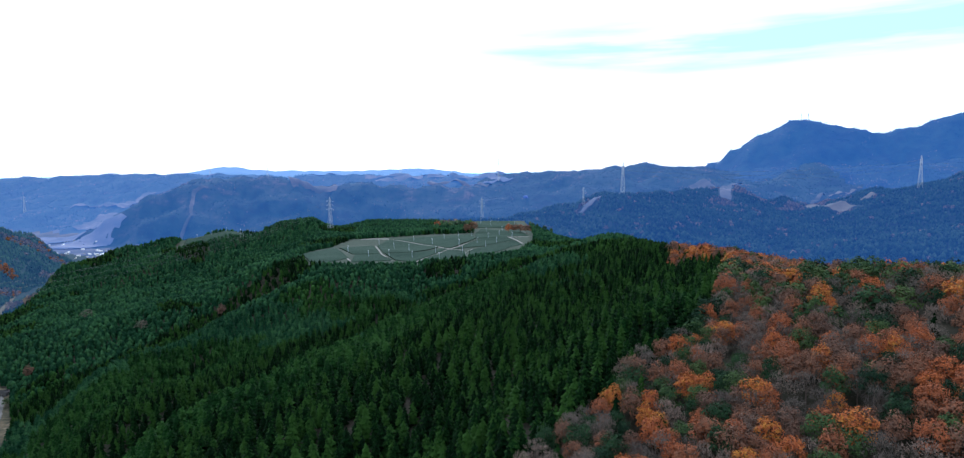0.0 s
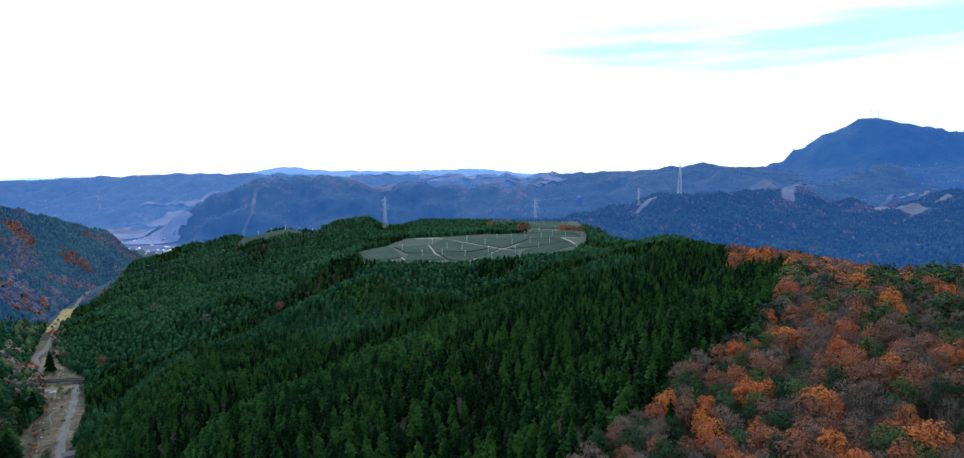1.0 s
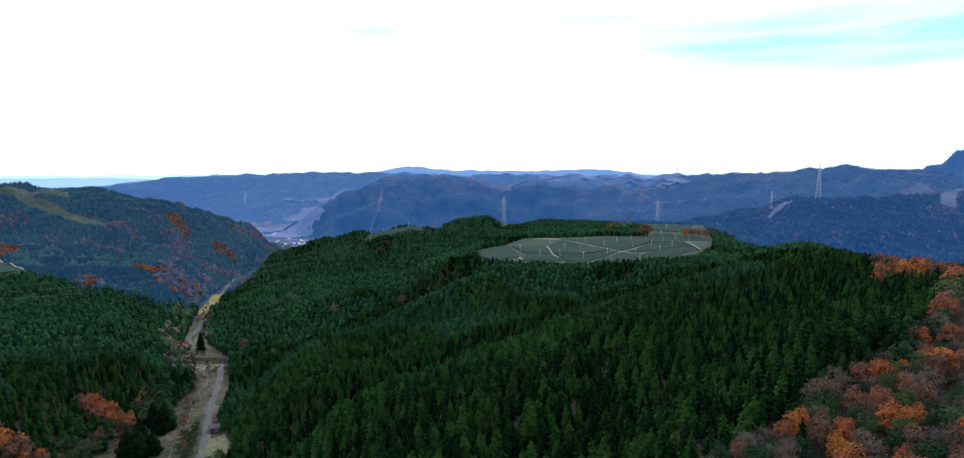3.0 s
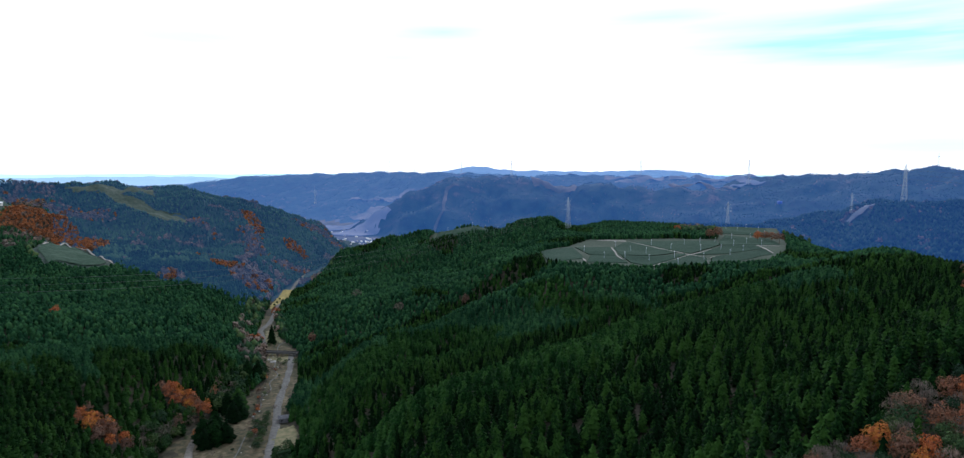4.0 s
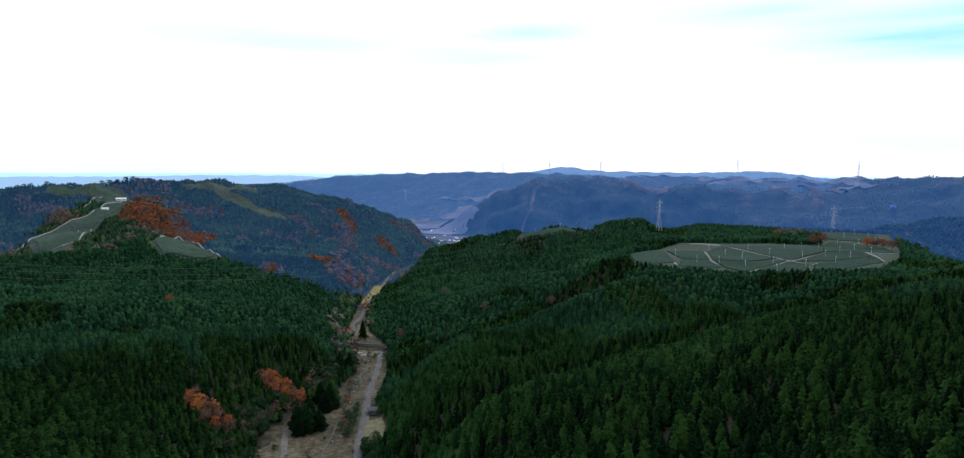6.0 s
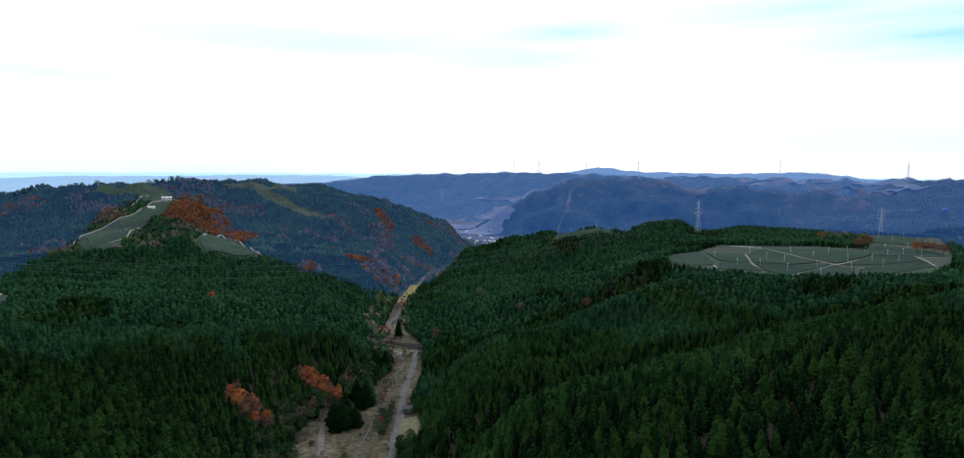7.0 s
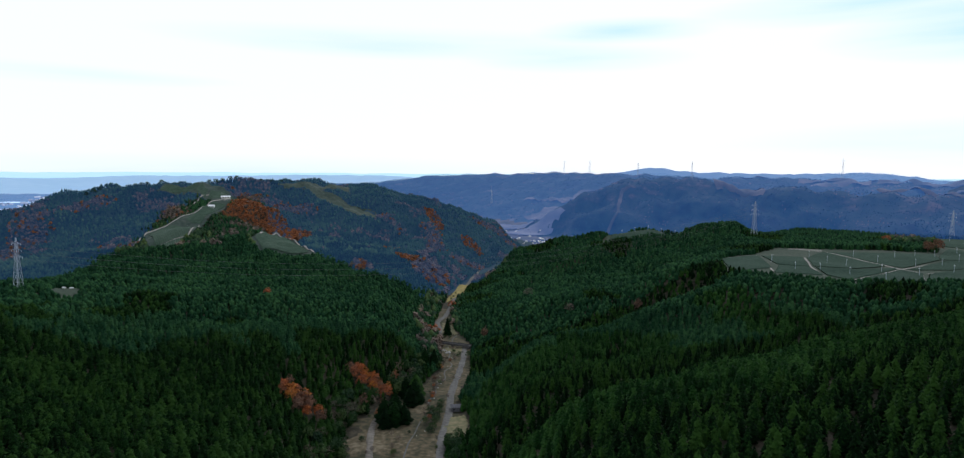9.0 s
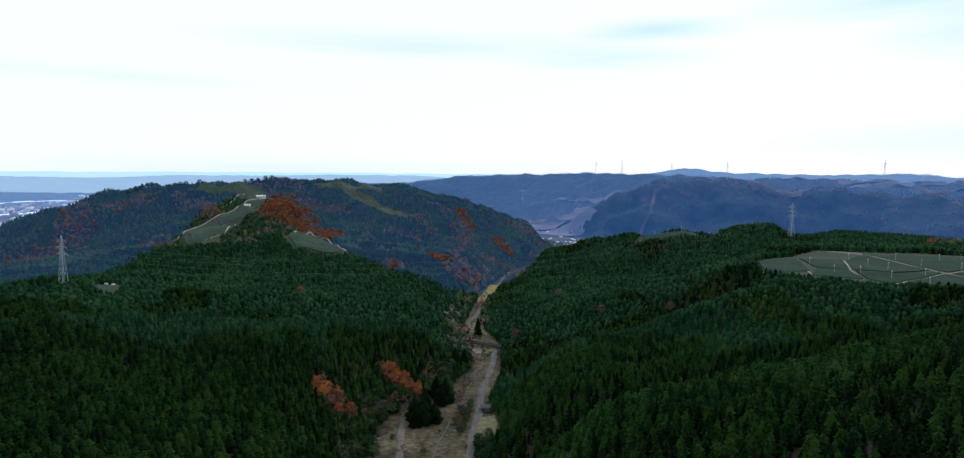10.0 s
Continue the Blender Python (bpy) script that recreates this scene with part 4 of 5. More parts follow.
def ribbon(name, line, width, mat, label, category, lift=0.3, kind="structure", step=4.0):
    """A strip of even or changing width along a line on the land; line: x, y or x, y, width."""
    pts, wid = [], []
    for p, q in zip(line, line[1:]):
        n = max(1, int(math.hypot(q[0] - p[0], q[1] - p[1]) / step))
        for k in range(n):
            s = k / n
            pts.append((p[0] + s * (q[0] - p[0]), p[1] + s * (q[1] - p[1])))
            wid.append((p[2] + s * (q[2] - p[2])) if len(p) > 2 else width)
    pts.append(line[-1][:2])
    wid.append(line[-1][2] if len(line[-1]) > 2 else width)
    p, w = np.array(pts), np.array(wid)
    for _ in range(3):
        p[1:-1] = 0.25 * p[:-2] + 0.5 * p[1:-1] + 0.25 * p[2:]
    t = np.gradient(p, axis=0)
    t /= np.linalg.norm(t, axis=1)[:, None]
    side = np.stack([-t[:, 1], t[:, 0]], -1)
    w = w * (1 + 0.18 * sine_noise(p[:, 0], p[:, 1], 14, 41))
    cross = np.linspace(-0.5, 0.5, 7)
    v = []
    for c in cross:
        q = p + side * (c * w)[:, None]
        drop = -0.5 if abs(c) == 0.5 else 0.0
        v.append(np.stack([q[:, 0], q[:, 1], EYE + ground(q[:, 0], q[:, 1]) + lift + drop], -1))
    n = len(p)
    i, j = np.meshgrid(np.arange(len(cross) - 1), np.arange(n - 1), indexing="ij")
    a = i * n + j
    faces = np.stack([a, a + 1, a + n + 1, a + n], -1).reshape(-1, 4)
    return tagged(link_mesh(name, np.concatenate(v), faces[:, ::-1], mat, shade=True), label, category, kind=kind)


def meadow(name, outline, mat, label, lift=0.25, cell=2.5, kind="structure"):
    """A sheet of grass or soil within an outline, lying on the land."""
    ox = np.array(outline, float)
    xs, ys = np.arange(ox[:, 0].min(), ox[:, 0].max() + cell, cell), np.arange(ox[:, 1].min(), ox[:, 1].max() + cell, cell)
    gx_, gy_ = np.meshgrid(xs, ys, indexing="ij")
    i, j = np.meshgrid(np.arange(len(xs) - 1), np.arange(len(ys) - 1), indexing="ij")
    a = (i * len(ys) + j).ravel()
    cx_, cy_ = (xs[:-1, None] + cell / 2 + 0 * ys[None, :-1]).ravel(), (ys[None, :-1] + cell / 2 + 0 * xs[:-1, None]).ravel()
    a = a[inside(cx_, cy_, outline)]
    quad = np.stack([a, a + len(ys), a + len(ys) + 1, a + 1], -1)
    v = np.stack([gx_, gy_, EYE + ground(gx_, gy_) + lift], -1).reshape(-1, 3)
    used, idx = np.unique(quad, return_inverse=True)
    return tagged(link_mesh(name, v[used], idx.reshape(-1, 4), mat, shade=True), label, "grassland", kind=kind)


meadow("grassland", CLEARINGS[1], M_TURF, "short grass between the tea plots", 0.3, 4.0)
meadow("grassland", CLEARINGS[2], M_TURF, "narrow grass clearing on the wooded crest", 0.3, 3.0)
M_HILL_GRASS = material("hill_grass", [(0.25, 0.03, 0.05, 0.041), (0.5, 0.046, 0.067, 0.055), (0.75, 0.078, 0.093, 0.076)], scale=0.2, patch=0.6, patch_scale=0.02)
meadow("grassland", CLEARINGS[3], M_HILL_GRASS, "grass round the hillside tea plots", 3.4, 4.0)
meadow("grassland", CLEARINGS[4], M_HILL_GRASS, "grass bank round the small tea plot", 2.2, 3.0)
meadow("grassland", CLEARINGS[5], M_HILL_GRASS, "pale mown strip below the hilltop", 2.2, 4.0)
meadow("grassland", CLEARINGS[6], M_HILL_GRASS, "narrow pale terrace on the hillside", 2.2, 3.0)
meadow("grassland", CLEARINGS[7], M_TURF, "small open yard among the trees", 1.4, 2.5)
for k, o in enumerate(TEA_PANELS):
    hedge_field("tea_field", o, (38, 35, 20, -28, 30, -24, 48, 62, 50, 8, 5)[k], 1.9, M_TEA, "level plot of clipped green tea hedges in rows", "tea plots on the plateau")
for k, o in enumerate(HILL_PANELS):
    hedge_field("tea_field", o, (-35, -30, 50, 40, 45, -20, 30, 35)[k], 2.4, M_HILL_TEA, "sloping hillside plot of tea hedges in rows", "tea plots on the hill", lift=3.6)
hedge_field("tea_field", [at(19, 990), at(19, 1030), at(24.5, 1045), at(24.8, 1008)], 70, 2.4, M_TEA, "narrow tea plot along the wooded crest", "tea plots on the plateau")

TRACK_TEXT = "pale gravel farm track between tea plots"
for line, w in (([(-176, 768), (-141, 672), (-134, 655)], 3), ([(-160, 852), (-124, 853), (-116, 850), (-49, 775), (-38, 756), (-20, 738), (-18, 694)], 3.5),
                ([(-131, 792), (-111, 708), (-92, 658)], 3), ([(-70, 640), (-54, 690), (-38, 756)], 2.6), ([(-38, 756), (2, 846), (34, 871), (62, 876)], 3),
                ([(34, 871), (44, 830), (50, 800)], 3.2), ([(-160, 852), (-150, 862), (-124, 862)], 4), ([(-16, 738), (-8, 752), (-14, 700)], 3)):
    ribbon("farm_track", line, 0.55 * w, M_TRACK, TRACK_TEXT, "track", 0.7)
for line, w in (([(-930, 440), (-1018, 506), (-1008, 552), (-1018, 598), (-1044, 634), (-1040, 655), (-1062, 680), (-1100, 700)], 5), ([(-1100, 700), (-1112, 660), (-1080, 622)], 4),
                ([(-848, 593), (-887, 652), (-837, 641), (-725, 594)], 5), ([(-915, 462), (-902, 507), (-964, 564)], 4)):
    ribbon("farm_track", line, 0.5 * w, M_TRACK, "pale dirt track climbing the tea hill", "track", 4.0)

# far strips glow with the haze of their zone
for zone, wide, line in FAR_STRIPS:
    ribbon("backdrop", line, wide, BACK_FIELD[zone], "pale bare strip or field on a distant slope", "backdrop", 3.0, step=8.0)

# river colour with haze emission on top
M_RIVER = material("backdrop_river", [(0.3, 0.4, 0.44, 0.46), (0.7, 0.6, 0.62, 0.64)], rough=0.4, scale=0.01, glow=HAZE_GLOW[5])
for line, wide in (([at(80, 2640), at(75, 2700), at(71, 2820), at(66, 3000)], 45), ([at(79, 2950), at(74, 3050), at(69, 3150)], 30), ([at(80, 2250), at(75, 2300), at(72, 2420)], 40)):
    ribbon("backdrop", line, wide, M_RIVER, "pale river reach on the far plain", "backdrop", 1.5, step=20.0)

# the valley: open stony floor, stream, road and side path
ribbon("valley_floor", [(*at(a, d), 2.1 * w) for a, d, z, w in VALLEY[:11]], 30, M_BED, "brown stony valley floor with dry grass", "ground", 0.35, step=5.0)
ROAD = [(-150, 190), (-215, 258), (-248, 300), (-268, 331), (-298, 372), (-330, 424), (-350, 455), (-372, 484)]
ribbon("road", ROAD, 5.6, M_ROAD, "worn grey valley road beside the stream", "road", 0.75)
ribbon("road", [(-412, 494), (-436, 524), (-458, 545), (-476, 585), (-500, 622), (-545, 690), (-580, 760), (-620, 826), (-680, 930), (-720, 1010)], 6, M_ROAD,
       "worn grey road running on down the valley", "road", 0.75)
ribbon("path", [(-250, 240), (-278, 268), (-296, 287), (-308, 306), (-320, 336), (-326, 356)], 4.5, M_DIRT, "pale dirt path on the valley side", "path", 0.8)
ribbon("stream", [(-230, 240), (-258, 280), (-268, 298), (-279, 316), (-284, 334), (-300, 346), (-304, 362), (-318, 376), (-322, 396), (-336, 408), (-340, 428), (-356, 438), (-366, 456), (-384, 466), (-388, 486), (-400, 500), (-404, 525), (-440, 560)], 1.1, M_WATER,
       "shallow stream winding between pale stones", "stream", 0.55)
meadow("grassland", [(-521, 640), (-536, 660), (-566, 715), (-596, 762), (-576, 768), (-548, 712)], M_STRAW, "yellow autumn grass field beside the road", 0.9, 2.0)
meadow("grassland", [(-268, 328), (-258, 338), (-230, 306), (-247, 300)], M_GRASS, "small dry grass plot beside the road", 0.7, 2.0)
meadow("grassland", [(-400, 510), (-412, 520), (-440, 552), (-452, 548), (-424, 512)], M_GRASS, "dry brown grass above the bridge", 0.6, 2.0)
meadow("grassland", [(-352, 462), (-372, 482), (-392, 480), (-380, 458)], M_GRASS, "dry brown grass below the bridge", 0.5, 2.0)


# ---- built things ----
def box_bm(*boxes, bevel=0.0):
    """Boxes (x, y, z, sx, sy, sz) joined in one bmesh, standing on z."""
    bm = bmesh.new()
    for x, y, z, sx, sy, sz in boxes:
        bmesh.ops.create_cube(bm, size=1.0, matrix=Matrix.Translation((x, y, z + sz / 2)) @ Matrix.Diagonal((sx, sy, sz, 1)))
    if bevel:
        bmesh.ops.bevel(bm, geom=bm.edges[:], offset=bevel, segments=1, affect="EDGES")
    return bm


def strut_bm(pairs, rad, sides=4):
    """Straight members between pairs of points."""
    bm = bmesh.new()
    for a, b in pairs:
        a, b = Vector(a), Vector(b)
        m = Matrix.Translation((a + b) / 2) @ (b - a).to_track_quat("Z", "Y").to_matrix().to_4x4()
        bmesh.ops.create_cone(bm, cap_ends=True, segments=sides, radius1=rad, radius2=rad, depth=(b - a).length, matrix=m)
    return bm


def pylon_model(height):
    """A lattice tower with three pairs of arms and their insulators."""
    root = tagged(new("transmission_pylon"), "tall grey lattice steel transmission pylon above the trees", "pylon", "transmission pylons")
    levels = [(0, 0.062), (0.2, 0.052), (0.38, 0.042), (0.52, 0.032), (0.64, 0.026), (0.76, 0.022), (0.88, 0.017), (1.0, 0.004)]
    ring = [[Vector((sx * w * height, sy * w * height, z * height)) for sx, sy in ((-1, -1), (1, -1), (1, 1), (-1, 1))] for z, w in levels]
    for c in range(4):
        lv, lf = tube([(*ring[k][c], 0.0034 * height) for k in range(8)], 4)
        link_mesh("leg", lv, lf, M_STEEL, root)
    for c in range(4):
        n = (c + 1) % 4
        pairs = []
        for k in range(7):
            pairs += [(ring[k][c], ring[k + 1][n]), (ring[k][n], ring[k + 1][c]), (ring[k + 1][c], ring[k + 1][n])]
        tagged(part("bracing", strut_bm(pairs, 0.0018 * height, 3), M_STEEL, root), kind="stuff")
    for z, reach in ((0.66, 0.13), (0.78, 0.115), (0.9, 0.1)):
        for s in (-1, 1):
            tip = Vector((s * reach * height, 0, z * height))
            arm = part("cross_arm", strut_bm([((s * 0.02 * height, -0.02 * height, z * height), tip), ((s * 0.02 * height, 0.02 * height, z * height), tip),
                                              ((s * 0.018 * height, 0, (z + 0.035) * height), tip)], 0.0022 * height, 3), M_STEEL, root)
            iv, jf = tube([(tip.x, tip.y, tip.z - 0.0022 * height * k, (0.004 if k % 2 else 0.0018) * height) for k in range(14)], 6)
            link_mesh("insulator", iv, jf, M_WHITE, arm, "pale insulator string")
    return root


# pylons: bearing, distance, height, heading of the arms
PYLONS = {"left": (71.9, 662, 47, 20), "crest": (13.2, 975, 52, 55), "field": (0.0, 1150, 44, 30), "knoll": (-12.25, 1262, 63, 60), "low": (-8.9, 1185, 34, 40),
          "slope": (-34.0, 1500, 63, 70), "ridge": (-1.5, 2100, 74, 40), "top": (7.1, 2400, 66, 10), "far_a": (-14.2, 2200, 36, 30), "far_b": (18.2, 2500, 60, 30),
          "far_c": (22.6, 2720, 60, 30), "far_d": (26.7, 2880, 60, 30), "far_e": (28.9, 2980, 62, 30), "far_f": (35.2, 2570, 54, 30)}
pylon = pylon_model(50.0)
spots = {}
for k, (key, (b, d, h, head)) in enumerate(PYLONS.items()):
    x, y = at(b, d)
    m = pose(x, y, EYE + float(ground(x, y)) - 0.5, 0, 0, head) @ Matrix.Scale(h / 50.0, 4)
    spots[key] = (m, h)
    if k == 0:
        first = m
    else:
        copy_thing(pylon, m)
pylon.matrix_basis = first


def cable(a, b, sag, rad):
    """One sagging conductor between two points."""
    n, v, f = 40, [], []
    a, b = Vector(a), Vector(b)
    side = (b - a).cross(Vector((0, 0, 1))).normalized()
    for k in range(n + 1):
        s = k / n
        p = a.lerp(b, s) - Vector((0, 0, 4 * sag * s * (1 - s)))
        v += [p + side * rad, p + Vector((0, 0, rad)), p - side * rad, p - Vector((0, 0, rad))]
    for k in range(n):
        for s in range(4):
            i0, i1 = k * 4 + s, k * 4 + (s + 1) % 4
            f.append((i0, i1, i1 + 4, i0 + 4))
    return tagged(link_mesh("power_line", [tuple(p) for p in v], f, M_CABLE), "thin grey power cable sagging between pylons", "cable", "power cables")


def arm_tips(key):
    m, h = spots[key]
    return [m @ Vector((s * reach * 50, 0, z * 50 - 1.6)) for z, reach in ((0.66, 0.13), (0.78, 0.115), (0.9, 0.1)) for s in (-1, 1)]


ends = {"west": Vector((*at(104, 760), EYE - 40)), "east": Vector((*at(-48, 1700), EYE + 30))}
for key0, key1, sag in (("left", "crest", 42), ("knoll", "slope", 16), ("left", "west", 16), ("slope", "east", 10)):
    for k, p in enumerate(arm_tips(key0)):
        q = arm_tips(key1)[k] if key1 in spots else ends[key1] + Vector((0, 8 * (-1) ** k, 6 * (k // 2)))
        cable(p, q, sag, 0.045)

# frost fans: slim poles with a small propeller over the tea
fan = tagged(new("frost_fan"), "slim white frost fan on a pole over the tea hedges", "fan", "frost fans")
bm = bmesh.new()
bmesh.ops.create_cone(bm, cap_ends=True, segments=8, radius1=0.17, radius2=0.12, depth=7.4, matrix=Matrix.Translation((0, 0, 3.7)))
part("pole", bm, M_STEEL, fan)
motor = part("motor", box_bm((0, 0, 7.2, 0.35, 0.8, 0.4), bevel=0.05), M_WHITE, fan)
part("blade", box_bm((0, 0.5, 7.36, 1.5, 0.06, 0.16)), M_WHITE, fan)
part("blade", box_bm((0, 0.5, 6.7, 0.16, 0.06, 1.5)), M_WHITE, fan)
fans = [(-150, 720), (-120, 680), (-128, 800), (-104, 760), (-100, 690), (-88, 830), (-84, 740), (-74, 680), (-62, 800), (-52, 720), (-50, 850), (-44, 660), (-32, 870), (-28, 790),
        (-22, 720), (-14, 880), (-6, 800), (4, 760), (8, 850), (18, 800), (24, 900), (40, 860), (30, 960), (6, 940), (14, 1030), (44, 1060), (-2, 1080), (28, 1100), (50, 1000)]
fans += [at(b, d) for b, d in ((19.4, 1015), (20.5, 1020), (21.6, 1026), (22.7, 1032), (23.8, 1036), (61.5, 1020), (60.5, 1100), (62.6, 1000))]
for k, (x, y) in enumerate(fans):
    m = pose(x, y, EYE + float(ground(x, y)), 0, 0, 37 * k)
    if k == 0:
        fan.matrix_basis = m
    else:
        copy_thing(fan, m)


def house_model(name, wx, wy, wh, roof_mat, wall_mat, label, group):
    """A small gabled building with eaves, door and windows."""
    root = tagged(new(name), label, "building", group)
    part("wall", box_bm((0, 0, -1.5, wx, wy, wh + 1.5)), wall_mat, root)
    bm = bmesh.new()
    e, rise = 0.6, wy * 0.24
    vs = [bm.verts.new(p) for p in ((-wx / 2 - e, -wy / 2 - e, wh - 0.2), (wx / 2 + e, -wy / 2 - e, wh - 0.2), (wx / 2 + e, wy / 2 + e, wh - 0.2), (-wx / 2 - e, wy / 2 + e, wh - 0.2),
                                    (-wx / 2 - e, 0, wh + rise), (wx / 2 + e, 0, wh + rise))]
    for q in ((0, 1, 5, 4), (2, 3, 4, 5), (1, 2, 5), (3, 0, 4), (3, 2, 1, 0)):
        bm.faces.new([vs[i] for i in q])
    part("roof", bm, roof_mat, root)
    for s in (-1, 1):
        part("window", box_bm((s * wx * 0.28, -wy / 2 - 0.02, 1.0, wx * 0.18, 0.1, 1.1)), M_GLASS, root, "dark window")
    part("door", box_bm((0, -wy / 2 - 0.02, 0, 0.9, 0.1, 2.0)), M_DARKROOF, root, "dark door")
    return root


M_GLASS = material("dark_window_glass", [(0.3, 0.03, 0.035, 0.04), (0.7, 0.05, 0.055, 0.06)], rough=0.1, spec=0.5)
M_PLASTER = material("pale_plaster", [(0.3, 0.55, 0.54, 0.5), (0.7, 0.72, 0.7, 0.66)], scale=0.8, bump=0.02)
far_houses = [house_model("house", 11, 8, 5, M_DARKROOF, M_PLASTER, "small pale house with a dark roof in the far valley", "houses of the far valley"),
              house_model("house", 16, 9, 5.5, M_WHITE, M_PLASTER, "long pale farm building in the far valley", "houses of the far valley"),
              house_model("house", 24, 14, 7, M_WHITE, M_WHITE, "white metal-roofed workshop in the far valley", "houses of the far valley")]
rh = np.random.RandomState(5)
set_up = set()
for k in range(90):
    if k < 46:
        x, y = at(rh.uniform(29.8, 35), rh.uniform(1600, 2000))
    else:
        x, y = at(rh.uniform(68, 79), rh.uniform(2500, 3300))
    model = far_houses[rh.choice([0, 0, 1, 2])]
    g = float(ground(x, y))
    if g > float(base_height(math.hypot(x, y))) + 8:
        continue
    m = pose(x, y, EYE + g, 0, 0, rh.uniform(0, 180)) @ Matrix.Scale(0.55, 4)
    if model in set_up:
        copy_thing(model, m)
    else:
        set_up.add(model)
        model.matrix_basis = m

def town(count, b0, b1, d0, d1, seed):
    """Pale buildings of a far town on the plain, each a small gabled block."""
    r = np.random.RandomState(seed)
    b, d = r.uniform(b0, b1, count), d0 + (d1 - d0) * r.rand(count) ** 0.7
    x, y = -np.sin(np.radians(b)) * d, np.cos(np.radians(b)) * d
    low = ground(x, y) < base_height(d) + 8
    x, y = x[low], y[low]
    block = np.array([(-1, -1, 0), (1, -1, 0), (1, 1, 0), (-1, 1, 0), (-1, -1, 1), (1, -1, 1), (1, 1, 1), (-1, 1, 1), (-1, 0, 1.5), (1, 0, 1.5)])
    face = np.array([(0, 1, 5), (0, 5, 4), (1, 2, 6), (1, 6, 5), (2, 3, 7), (2, 7, 6), (3, 0, 4), (3, 4, 7), (4, 5, 9), (4, 9, 8), (6, 7, 8), (6, 8, 9), (5, 6, 9), (7, 4, 8)])
    n = len(x)
    size = np.stack([r.uniform(4, 13, n), r.uniform(3, 7, n), r.uniform(3, 7, n)], -1)
    a, p = r.uniform(0, 3.14, n)[:, None], block[None] * size[:, None]
    v = np.stack([x[:, None] + p[..., 0] * np.cos(a) - p[..., 1] * np.sin(a), y[:, None] + p[..., 0] * np.sin(a) + p[..., 1] * np.cos(a), EYE + ground(x, y)[:, None] + p[..., 2]], -1)
    f = face[None] + (np.arange(n) * 10)[:, None, None]
    # town walls are no lamps: their glow is haze emission
    mat = material("far_town_walls", [(0.2, 0.2, 0.2, 0.2), (0.5, 0.42, 0.42, 0.41), (0.8, 0.7, 0.69, 0.66)], scale=0.004, per_tree=0.8, glow=HAZE_GLOW[3])
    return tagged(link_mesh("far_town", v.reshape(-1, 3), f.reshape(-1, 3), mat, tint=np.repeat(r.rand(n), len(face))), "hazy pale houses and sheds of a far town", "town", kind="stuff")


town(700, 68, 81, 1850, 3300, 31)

barn = house_model("hill_barn", 15, 7, 3.0, M_WHITE, M_PLASTER, "white metal-roofed barn at the top of the tea hill", "farm buildings")
barn.matrix_basis = pose(-1053, 668, EYE + float(ground(-1053, 668)) + 3.4, 0, 0, 65)
hut = house_model("farm_hut", 9, 6, 3.2, M_WHITE, M_WHITE, "small pale farm hut beside the hill track", "farm buildings")
hut.matrix_basis = pose(-1016, 618, EYE + float(ground(-1016, 618)) + 3.4, 0, 0, 50)
shed = house_model("valley_shed", 8, 5.5, 3.2, M_DARKROOF, M_DARKROOF, "dark timber shed with a dark tiled roof by the road", "farm buildings")
shed.matrix_basis = pose(-272, 346, EYE + float(ground(-272, 346)) + 0.3, 0, 0, 40)
for x, y, a in ((-656, 250, 20), (-640, 250, 70)):
    y_hut = house_model("yard_hut", 6, 4, 2.6, M_WHITE, M_PLASTER, "small white hut in a yard among the trees", "farm buildings")
    y_hut.matrix_basis = pose(x, y, EYE + float(ground(x, y)) + 1.4, 0, 0, a) @ Matrix.Scale(0.45, 4)

# the valley bridge
bridge = tagged(new("bridge"), "narrow dark concrete road bridge over the stream", "bridge")
part("deck", box_bm((0, 0, 3.6, 44, 5.0, 0.9), bevel=0.08), M_CONCRETE, bridge)
for s in (-1, 1):
    part("parapet", box_bm((0, s * 2.4, 4.5, 44, 0.25, 0.9), bevel=0.04), M_CONCRETE, bridge)
    part("abutment", box_bm((s * 20, 0, -3, 3.0, 5.4, 6.6), bevel=0.1), M_CONCRETE, bridge)
part("pier", box_bm((0, 0, -3, 1.2, 4.2, 6.6), bevel=0.1), M_CONCRETE, bridge)
bridge.matrix_basis = pose(-380, 476, EYE + float(ground(-380, 476)) - 1.2, 0, 0, 14) @ Matrix.Diagonal((0.85, 1, 1, 1))


def boulder(x, y, size, seed):
    """An angular stone, half sunk in the ground."""
    r = np.random.RandomState(seed)
    bm = bmesh.new()
    bmesh.ops.create_icosphere(bm, subdivisions=2, radius=size)
    for v in bm.verts:
        v.co *= 1 + 0.25 * noise.noise(v.co * (1.3 / size) + Vector((seed * 3.7, 0, 0)))
        v.co.z *= 0.6
    ob = part("boulder", bm, M_STONE)
    ob.matrix_basis = pose(x, y, EYE + float(ground(x, y)) + 0.45, 0, 0, r.uniform(0, 360))
    return tagged(ob, "pale weathered boulder beside the stream", "boulder", "boulders along the stream")


line = [(-262, 292), (-284, 330), (-300, 352), (-318, 386), (-338, 421), (-372, 456), (-388, 482)]
for k in range(20):
    p, q = line[k % 6], line[k % 6 + 1]
    s = rt.uniform(0, 1)
    boulder(p[0] + s * (q[0] - p[0]) + rt.uniform(-4, 4), p[1] + s * (q[1] - p[1]) + rt.uniform(-4, 4), rt.uniform(0.4, 1.0), k)
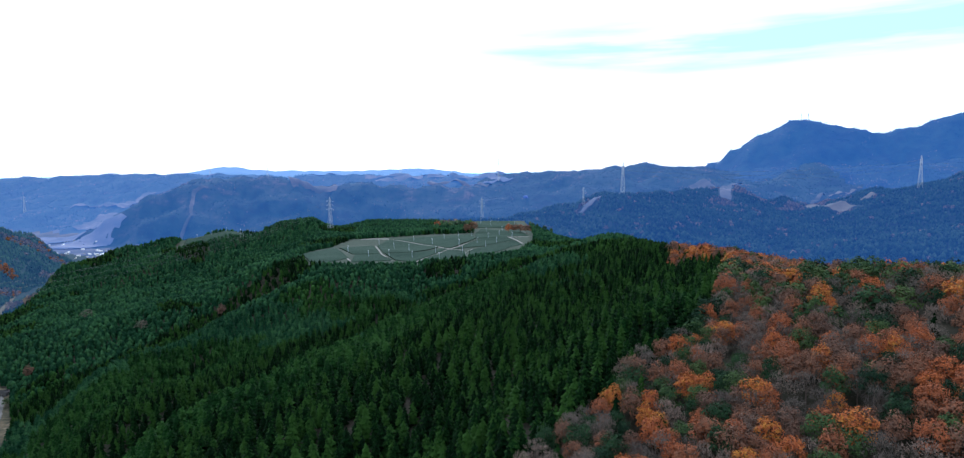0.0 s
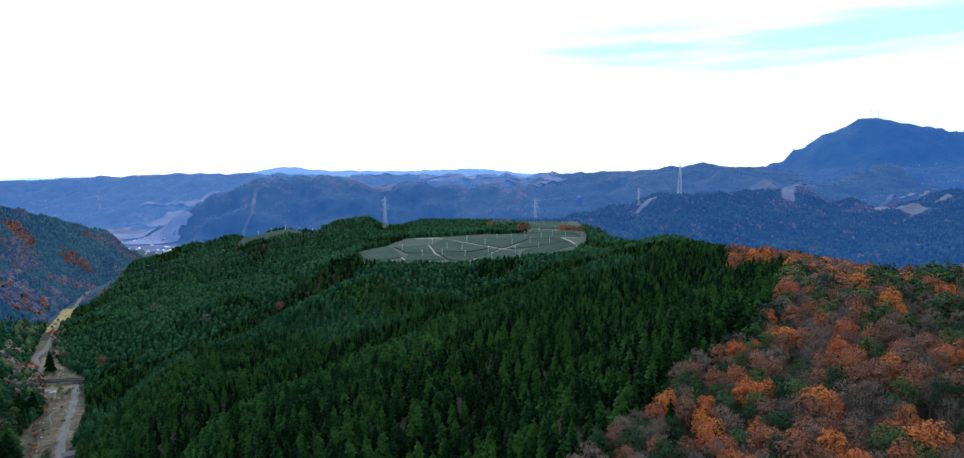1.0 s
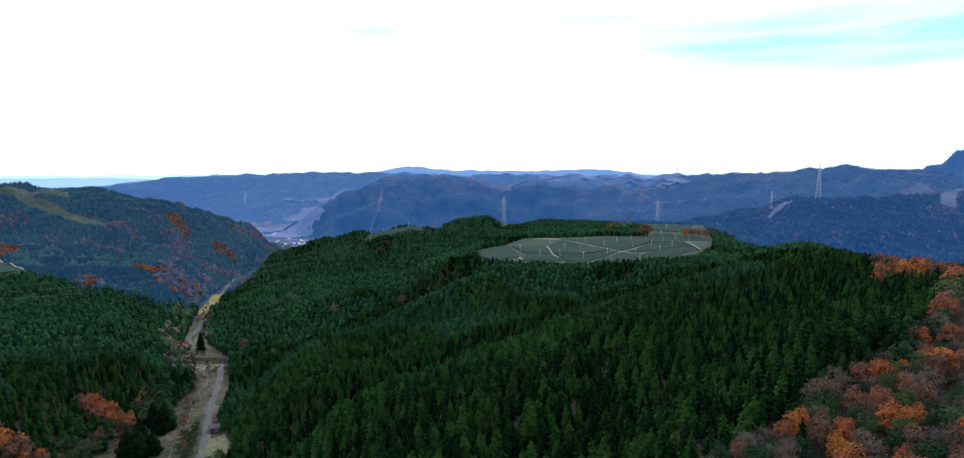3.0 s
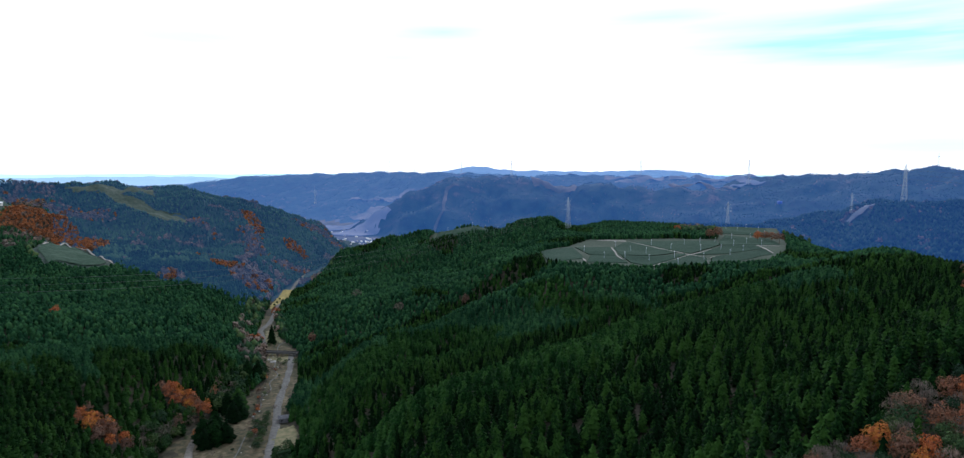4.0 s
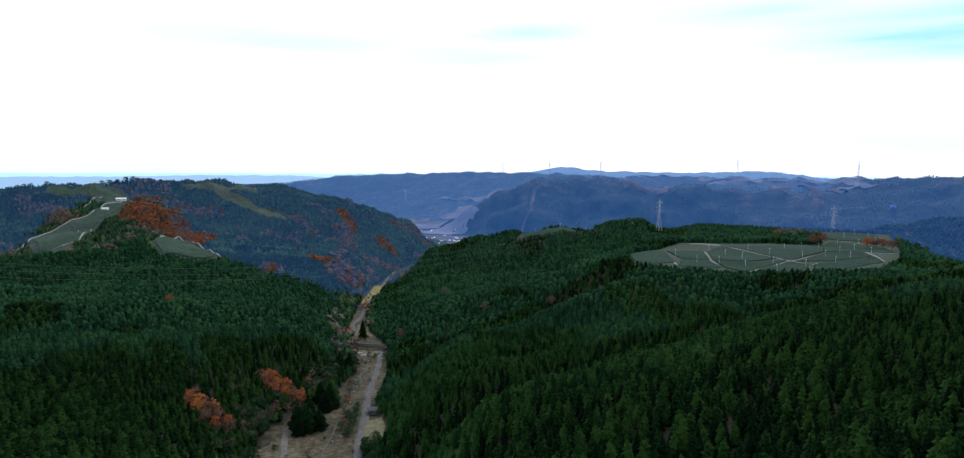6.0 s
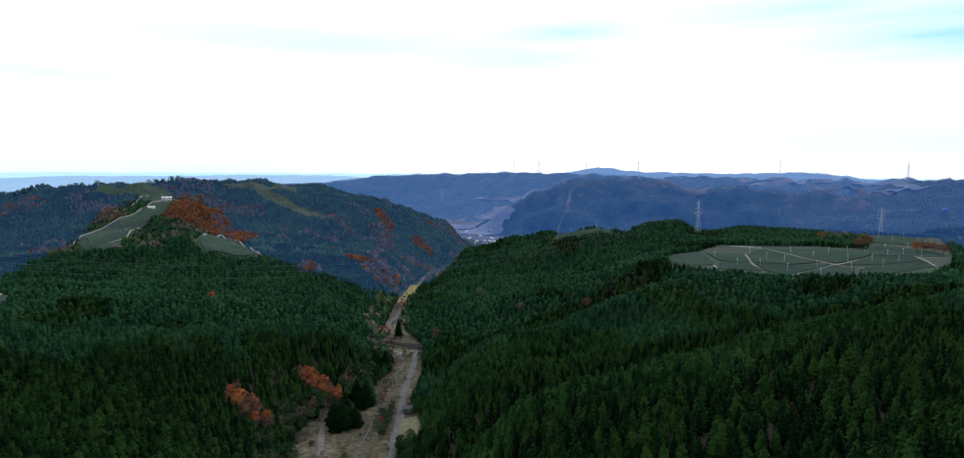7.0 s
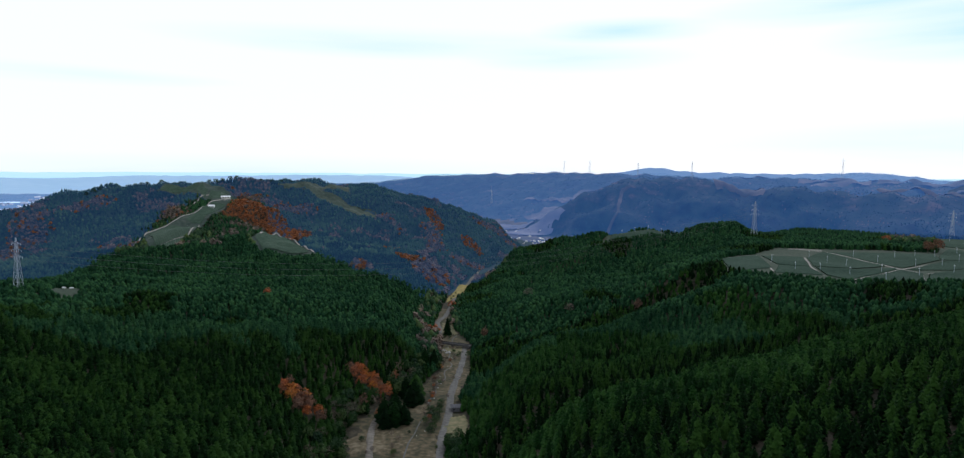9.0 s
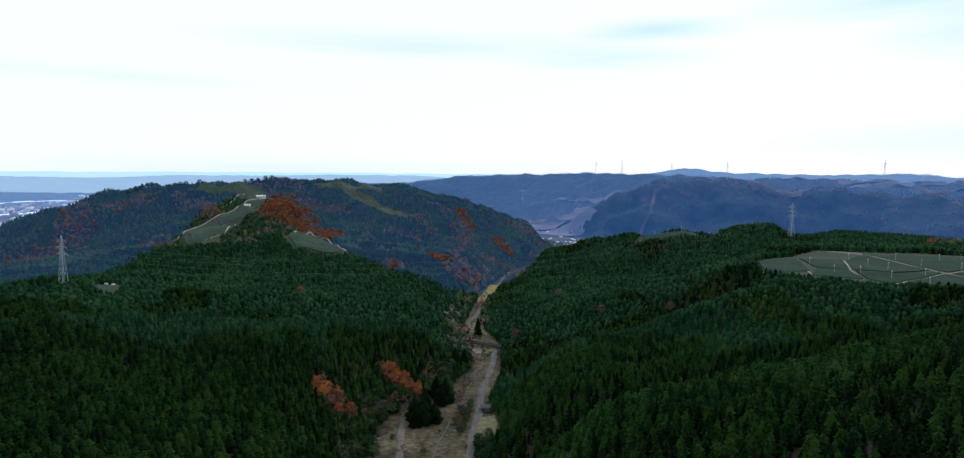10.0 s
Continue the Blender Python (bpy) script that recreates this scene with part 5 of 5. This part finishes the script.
for k in range(7):
    boulder(-374 + rt.uniform(-5, 5), 458 + rt.uniform(-4, 4), rt.uniform(0.8, 1.7), 50 + k)

# a blue tarpaulin laid over a heap on the far slope
tx, ty = 128, 1890
bm = bmesh.new()
bmesh.ops.create_grid(bm, x_segments=14, y_segments=10, size=1.0)
for v in bm.verts:
    v.co = Vector((v.co.x * 9, v.co.y * 11, 5 * (1 - v.co.x ** 2) * (1 - v.co.y ** 2) + 0.7 * noise.noise(v.co * 3)))
tarp = part("tarpaulin", bm, M_BLUE)
tarp.matrix_basis = pose(tx, ty, EYE + float(ground(tx, ty)) + 6, 24, 0, 0) @ Matrix.Scale(0.7, 4)
tagged(tarp, "bright blue tarpaulin spread on the distant slope", "tarpaulin")

# masts on the mountain top
for b in (-26.0, -26.5):
    x, y = at(b, 2598)
    mast = tagged(new("radio_mast"), "thin radio mast on the mountain top", "mast", "radio masts")
    part("pole", strut_bm([((0, 0, -2), (0, 0, 26))], 0.9, 6), M_STEEL, mast)
    part("antenna", box_bm((0, 0, 17, 4, 4, 3), (0, 0, 22, 3, 3, 2), bevel=0.3), M_WHITE, mast)
    mast.matrix_basis = pose(x, y, EYE + float(ground(x, y)))

# single trees that stand out
for kind, x, y, h, w in ((2, -366, 509, 12, 1.1), (2, -239, 584, 13, 1.0), (4, -394, 635, 13, 1.3), (2, -523, 373, 11, 1.1), (2, -632, 600, 12, 1.3), (4, -300, 560, 12, 1.2),
                         (1, -412, 508, 19, 1.1), (1, -287, 299, 16, 1.7), (1, -292, 306, 18, 1.6), (1, -283, 304, 14, 1.7), (1, -297, 300, 17, 1.7), (1, -298, 309, 15, 1.6), (1, -288, 291, 13, 1.6),
                         (1, -305, 339, 18, 1.7), (1, -311, 346, 19, 1.6), (1, -316, 353, 17, 1.7), (1, -303, 332, 15, 1.6), (1, -318, 344, 16, 1.6), (1, -347, 410, 17, 1.6), (1, -353, 405, 16, 1.6),
                         (3, -262, 308, 6, 1.2), (3, -266, 316, 7, 1.2), (3, -271, 322, 6, 1.3), (3, -276, 330, 7, 1.2), (3, -281, 338, 6, 1.2), (3, -286, 345, 6, 1.2), (3, -258, 301, 6, 1.2),
                         (3, -276, 322, 6, 1.2), (3, -282, 330, 7, 1.2), (3, -272, 312, 6, 1.2), (3, -345, 455, 7, 1.1), (2, -331, 257, 9, 1.2), (2, -324, 259, 9, 1.2), (2, -346, 328, 9, 1.1),
                         (2, -339, 330, 9, 1.1), (2, -331, 332, 9, 1.1), (3, -530, 660, 4, 1.0), (3, -540, 678, 4, 1.0), (3, -552, 698, 4, 1.0), (2, -12, 940, 18, 1.1), (2, -22, 932, 15, 1.1),
                         (2, 38, 925, 15, 1.2), (2, 47, 928, 14, 1.2), (2, 55, 922, 14, 1.2), (2, 63, 905, 15, 1.2), (2, -70, 1010, 12, 1.3)):
    stand_tree(kind, x, y, h, w, rt)

# a broken row of trees along the hilltop
for b, d, h in ((67.4, 1392, 12), (66.9, 1395, 14), (66.5, 1398, 11), (64.1, 1396, 11), (63.7, 1398, 14), (63.3, 1396, 15), (62.8, 1400, 13), (62.3, 1397, 15), (61.8, 1400, 12), (61.2, 1398, 11),
                (59.3, 1396, 13), (58.8, 1398, 15), (58.3, 1396, 16), (57.8, 1400, 12), (57.2, 1396, 14), (56.7, 1399, 13), (55.6, 1398, 10), (54.8, 1396, 11), (54.0, 1398, 10), (53.2, 1396, 11), (52.4, 1398, 10)):
    stand_tree(3, *at(b, d), 0.8 * h, 1.2, rt)

# rusty shrubs along the stream bank
for p, q, n in (((-262, 305), (-296, 345), 9), ((-300, 352), (-330, 398), 9), ((-334, 404), (-356, 440), 7), ((-300, 296), (-318, 322), 5), ((-408, 492), (-428, 516), 5)):
    for k in range(n):
        f = (k + rt.uniform(0, 1)) / n
        stand_tree((2, 4, 4)[rt.randint(3)], p[0] + f * (q[0] - p[0]) - rt.uniform(0, 7), p[1] + f * (q[1] - p[1]) + rt.uniform(0, 5), rt.uniform(2.5, 5), 1.35, rt)

# scrub and small trees scattered over the open valley floor and its edge
for k in range(90):
    i = rt.randint(0, 9)
    (a0, d0, z0, w0), (a1, d1, z1, w1) = VALLEY[i], VALLEY[i + 1]
    f = rt.uniform(0, 1)
    a, d, w = a0 + f * (a1 - a0), d0 + f * (d1 - d0), w0 + f * (w1 - w0)
    side = rt.uniform(0.25, 1.05)
    x, y = at(a, d)
    x, y = x - side * w * 0.9 * math.cos(radians(a)) * (1 if rt.rand() < 0.75 else -0.9), y - side * w * 0.9 * math.sin(radians(a)) * (1 if rt.rand() < 0.5 else -0.9)
    kind = rt.choice([3, 4, 4, 3, 4])
    stand_tree(kind, x, y, rt.uniform(1.8, 4.5), 1.3, rt)
